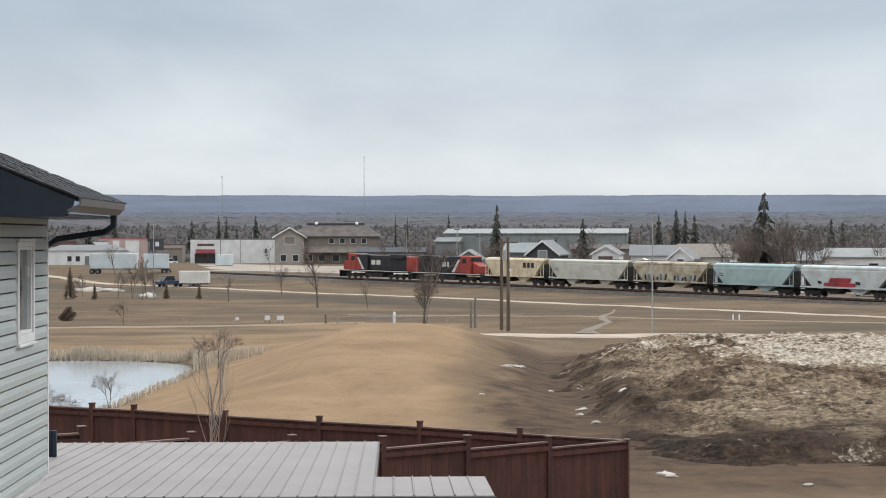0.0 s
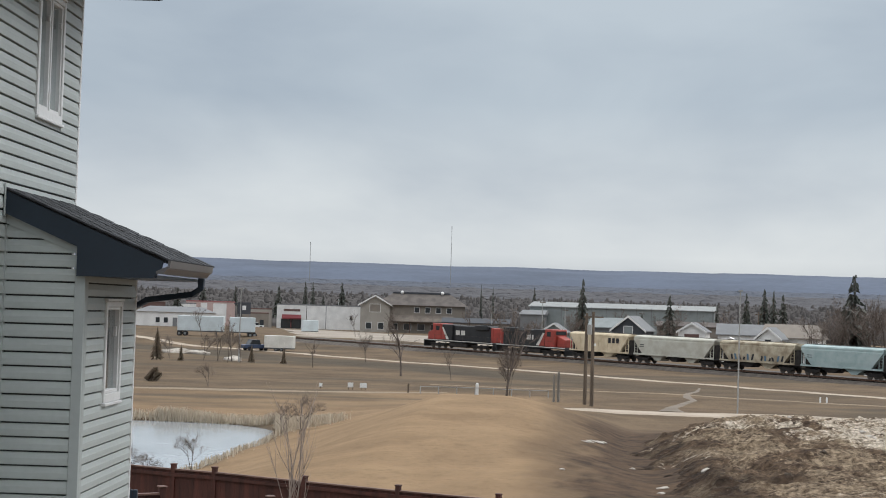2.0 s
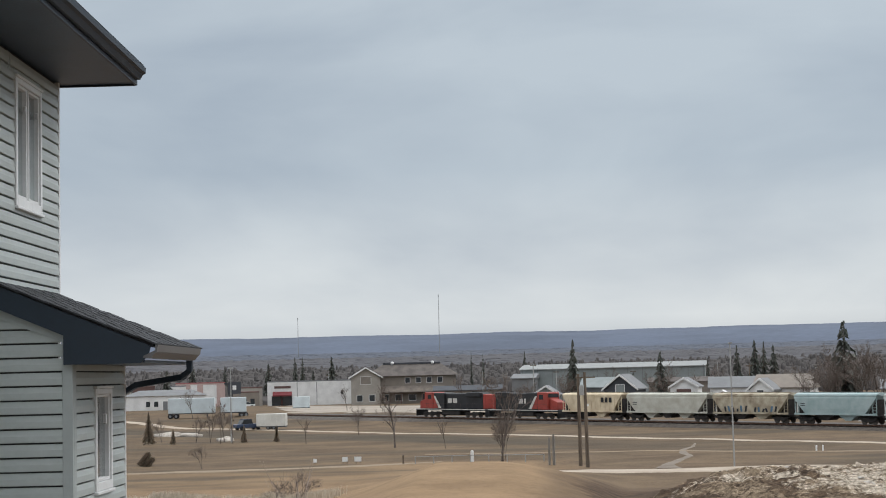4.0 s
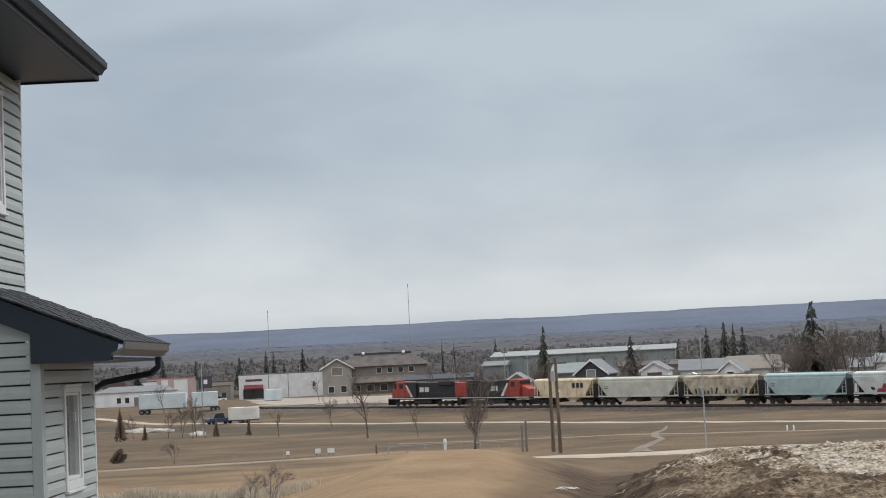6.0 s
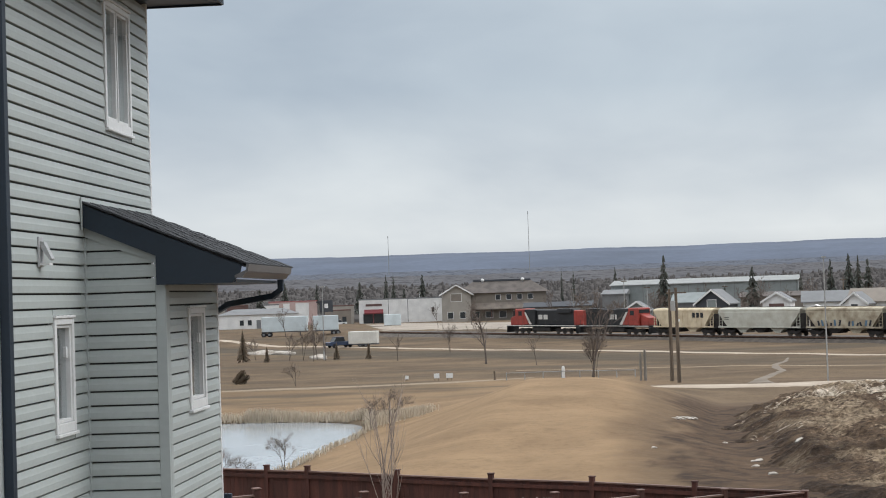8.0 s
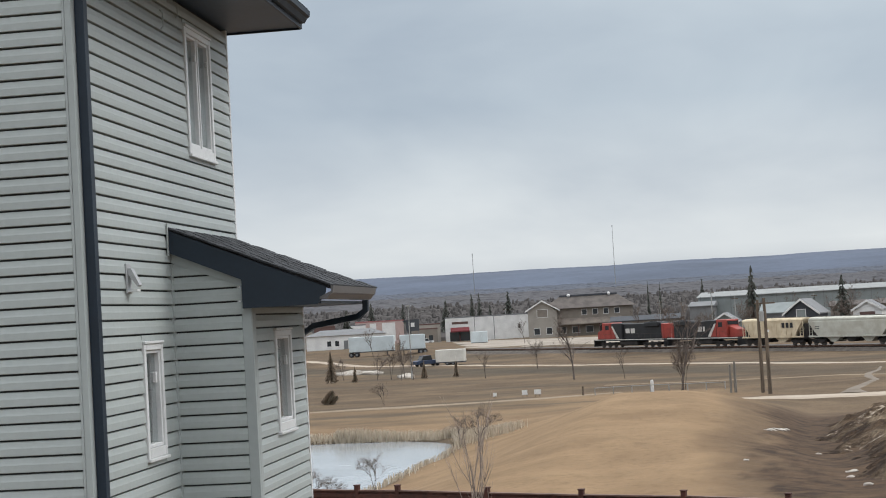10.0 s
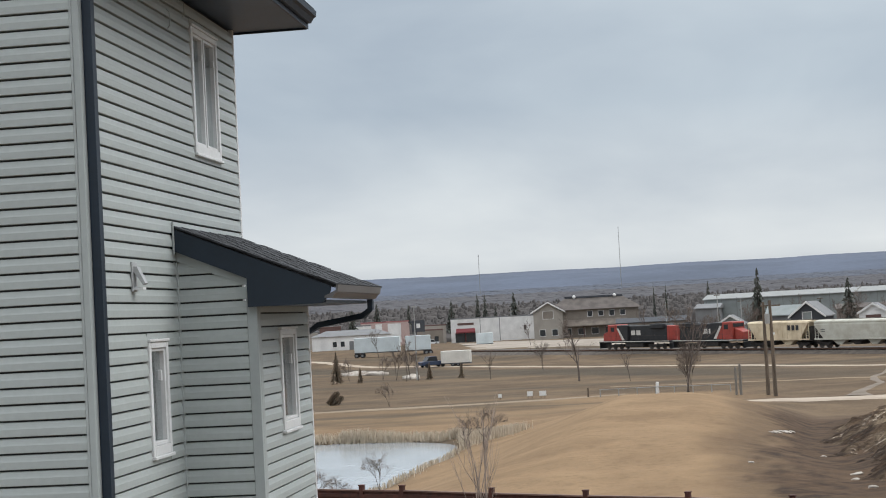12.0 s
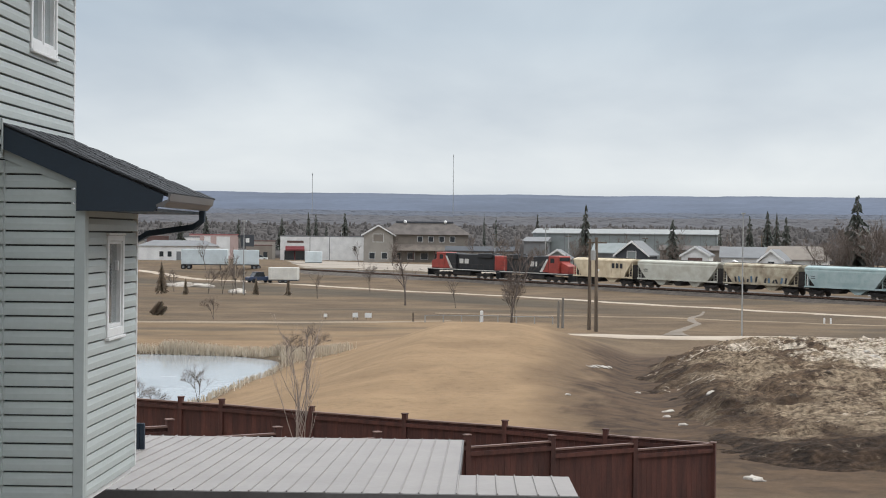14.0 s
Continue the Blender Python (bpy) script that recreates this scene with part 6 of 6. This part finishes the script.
me.attributes.new("snow", "FLOAT", "POINT").data.foreach_set("value", [snowiness(v[0], v[1]) for v in vs])
me.attributes.new("dark", "FLOAT", "POINT").data.foreach_set("value", [dark_share(v[0], v[1]) for v in vs])
me.attributes.new("straw", "FLOAT", "POINT").data.foreach_set("value", [min(1.0, max(0.0, 0.34 + 0.3 * blend(10, 13, v[0]) + noise.fractal((v[0] * 0.4, v[1] * 0.25, 13), 0.9, 2, 4))) for v in vs])
me.polygons.foreach_set("use_smooth", [True] * len(me.polygons))
tagged(new("soil_heap", me), "broad heap of dirty melting snow and brown soil", "snow heap", kind="structure")

# lumps of snow and clods
SNOW = mat("dirty_snow", (0.46, 0.42, 0.37), 0.8, vary=0.2, scale=3.0, bump=0.6, tint=(0.28, 0.24, 0.20))
CLOD = mat("brown_clod", (0.10, 0.075, 0.055), 0.95, vary=0.3, scale=3, bump=0.4)


def lump(name, x, y, z, w, d, h, material, label, category, group, seed):
    rnd = random.Random(seed)
    bm = bm_new()
    bmesh.ops.create_icosphere(bm, subdivisions=2, radius=1.0)
    off = rnd.uniform(0, 50)
    for v in bm.verts:
        k = 1 + 0.75 * noise.noise(v.co * 1.6 + Vector((off, 0, 0)))
        v.co = Vector((v.co.x * w * k, v.co.y * d * k, v.co.z * h * k))
    ob = part(name, bm, material, smooth=True)
    f = heap if 4.5 < x < 51 and 42.5 < y < 92 else height
    up = Vector((0.85 * (f(x - 0.6, y) - f(x + 0.6, y)), f(x, y - 0.6) - f(x, y + 0.6), 1.2))
    ob.matrix_basis = Matrix.Translation((x, y, z)) @ up.to_track_quat("Z", "Y").to_matrix().to_4x4()
    return tagged(ob, label, category, group)


for i, (az, d, w, h) in enumerate(((4.02, 75.5, 0.17, 0.04), (4.16, 76.5, 0.24, 0.04), (4.32, 77.5, 0.26, 0.04), (4.5, 78.5, 0.22, 0.04), (4.66, 79.5, 0.15, 0.04), (6.8, 59, 0.22, 0.06), (6.75, 57, 0.14, 0.05), (5.7, 68, 0.12, 0.04), (9.75, 42.3, 0.2, 0.08), (10.0, 42.0, 0.16, 0.07), (14.8, 41.0, 0.12, 0.05), (7.3, 54, 0.15, 0.06), (8.3, 62, 0.2, 0.08), (3.2, 60, 0.12, 0.04))):
    p = at(az, d)
    lump("snow_patch", p.x, p.y, max(p.z, heap(p.x, p.y) if 4 < p.x < 52 and p.y > 42 else -9) + h * 0.3, w, w * 1.1, h, SNOW, "small patch of leftover white snow on dirt", "snow", "snow patches", i)
rnd = random.Random(8)
for i in range(26):
    x, y = rnd.uniform(9, 26), rnd.uniform(45.5, 84)
    s = rnd.uniform(0.07, 0.20) * (y / 60)
    if snowiness(x, y) > 0.25:
        lump("snow_lump", x, y, heap(x, y) + s * 0.15, s * 1.3, s * 1.2, s * 0.55, SNOW, "lump of crusted snow on the heap", "snow", "snow lumps", 100 + i)
    else:
        lump("soil_clod", x, y, heap(x, y) + s * 0.1, s, s, s * 0.6, CLOD, "dark clod of soil on the heap", "clod", "soil clods", 100 + i)
for i, (az, d, w, h) in enumerate(((-10.75, 262, 3.0, 0.55), (-10.0, 260, 2.2, 0.5), (-8.75, 234, 1.7, 0.5))):
    p = at(az, d)
    lump("snow_bank", p.x, p.y, p.z + 0.1, w, w * 0.8, h, SNOW, "ploughed bank of old snow by the yard", "snow", "snow banks", 300 + i)

# ---- reeds and grass tufts ----
REED = island_mat("dry_reed", (0.40, 0.335, 0.255), (0.62, 0.54, 0.43))


def blades(name, spots, material, label):
    vs, fs = [], []
    for x, y, z, h, w in spots:
        a = rnd.uniform(0, 3.14)
        dx, dy, lx, ly = w * math.cos(a), w * math.sin(a), rnd.uniform(-0.25, 0.25) * h, rnd.uniform(-0.25, 0.25) * h
        b = len(vs)
        vs += [(x - dx, y - dy, z - 0.05), (x + dx, y + dy, z - 0.05), (x + dx * 0.7 + lx * 0.5, y + dy * 0.7 + ly * 0.5, z + h * 0.6), (x - dx * 0.7 + lx * 0.5, y - dy * 0.7 + ly * 0.5, z + h * 0.6), (x + lx, y + ly, z + h)]
        fs += [(b, b + 1, b + 2, b + 3), (b + 3, b + 2, b + 4)]
    me = bpy.data.meshes.new(name)
    me.from_pydata(vs, [], fs)
    me.materials.append(material)
    return tagged(new(name, me), label, "plants", kind="stuff")


spots = []
while len(spots) < 11000:
    x = rnd.uniform(-42, -13)
    y = rnd.uniform(112, 120)
    q = pond(x, y)
    dens = (0.3 + 0.7 * blend(-0.2, 0.25, noise.noise((x * 0.35, y * 0.1, 1)))) * (1 - blend(1.02, 1.10, q))
    if q > 1.0 and rnd.random() < dens:
        spots.append((x, y, height(x, y), rnd.uniform(0.25, 0.85) * (0.55 + 0.6 * dens), rnd.uniform(0.012, 0.035)))
for _ in range(7000):
    k = rnd.random()
    x, y = -14.2 + 4.4 * k + rnd.gauss(0, 0.45), 107.0 + 5.5 * k + rnd.gauss(0, 1.2)
    if pond(x, y) > 1.0:
        spots.append((x, y, height(x, y), rnd.uniform(0.25, 0.95) * (1.1 - 0.4 * k), rnd.uniform(0.010, 0.028)))
for _ in range(900):
    y = rnd.uniform(70, 107)
    x = -13.4 + 0.085 * (y - 97) + rnd.gauss(0, 0.35)
    if pond(x, y) > 0.985:
        spots.append((x, y, height(x, y), rnd.uniform(0.12, 0.45), rnd.uniform(0.02, 0.05)))
blades("reeds", spots, REED, "pale dry reeds along the pond's edge")
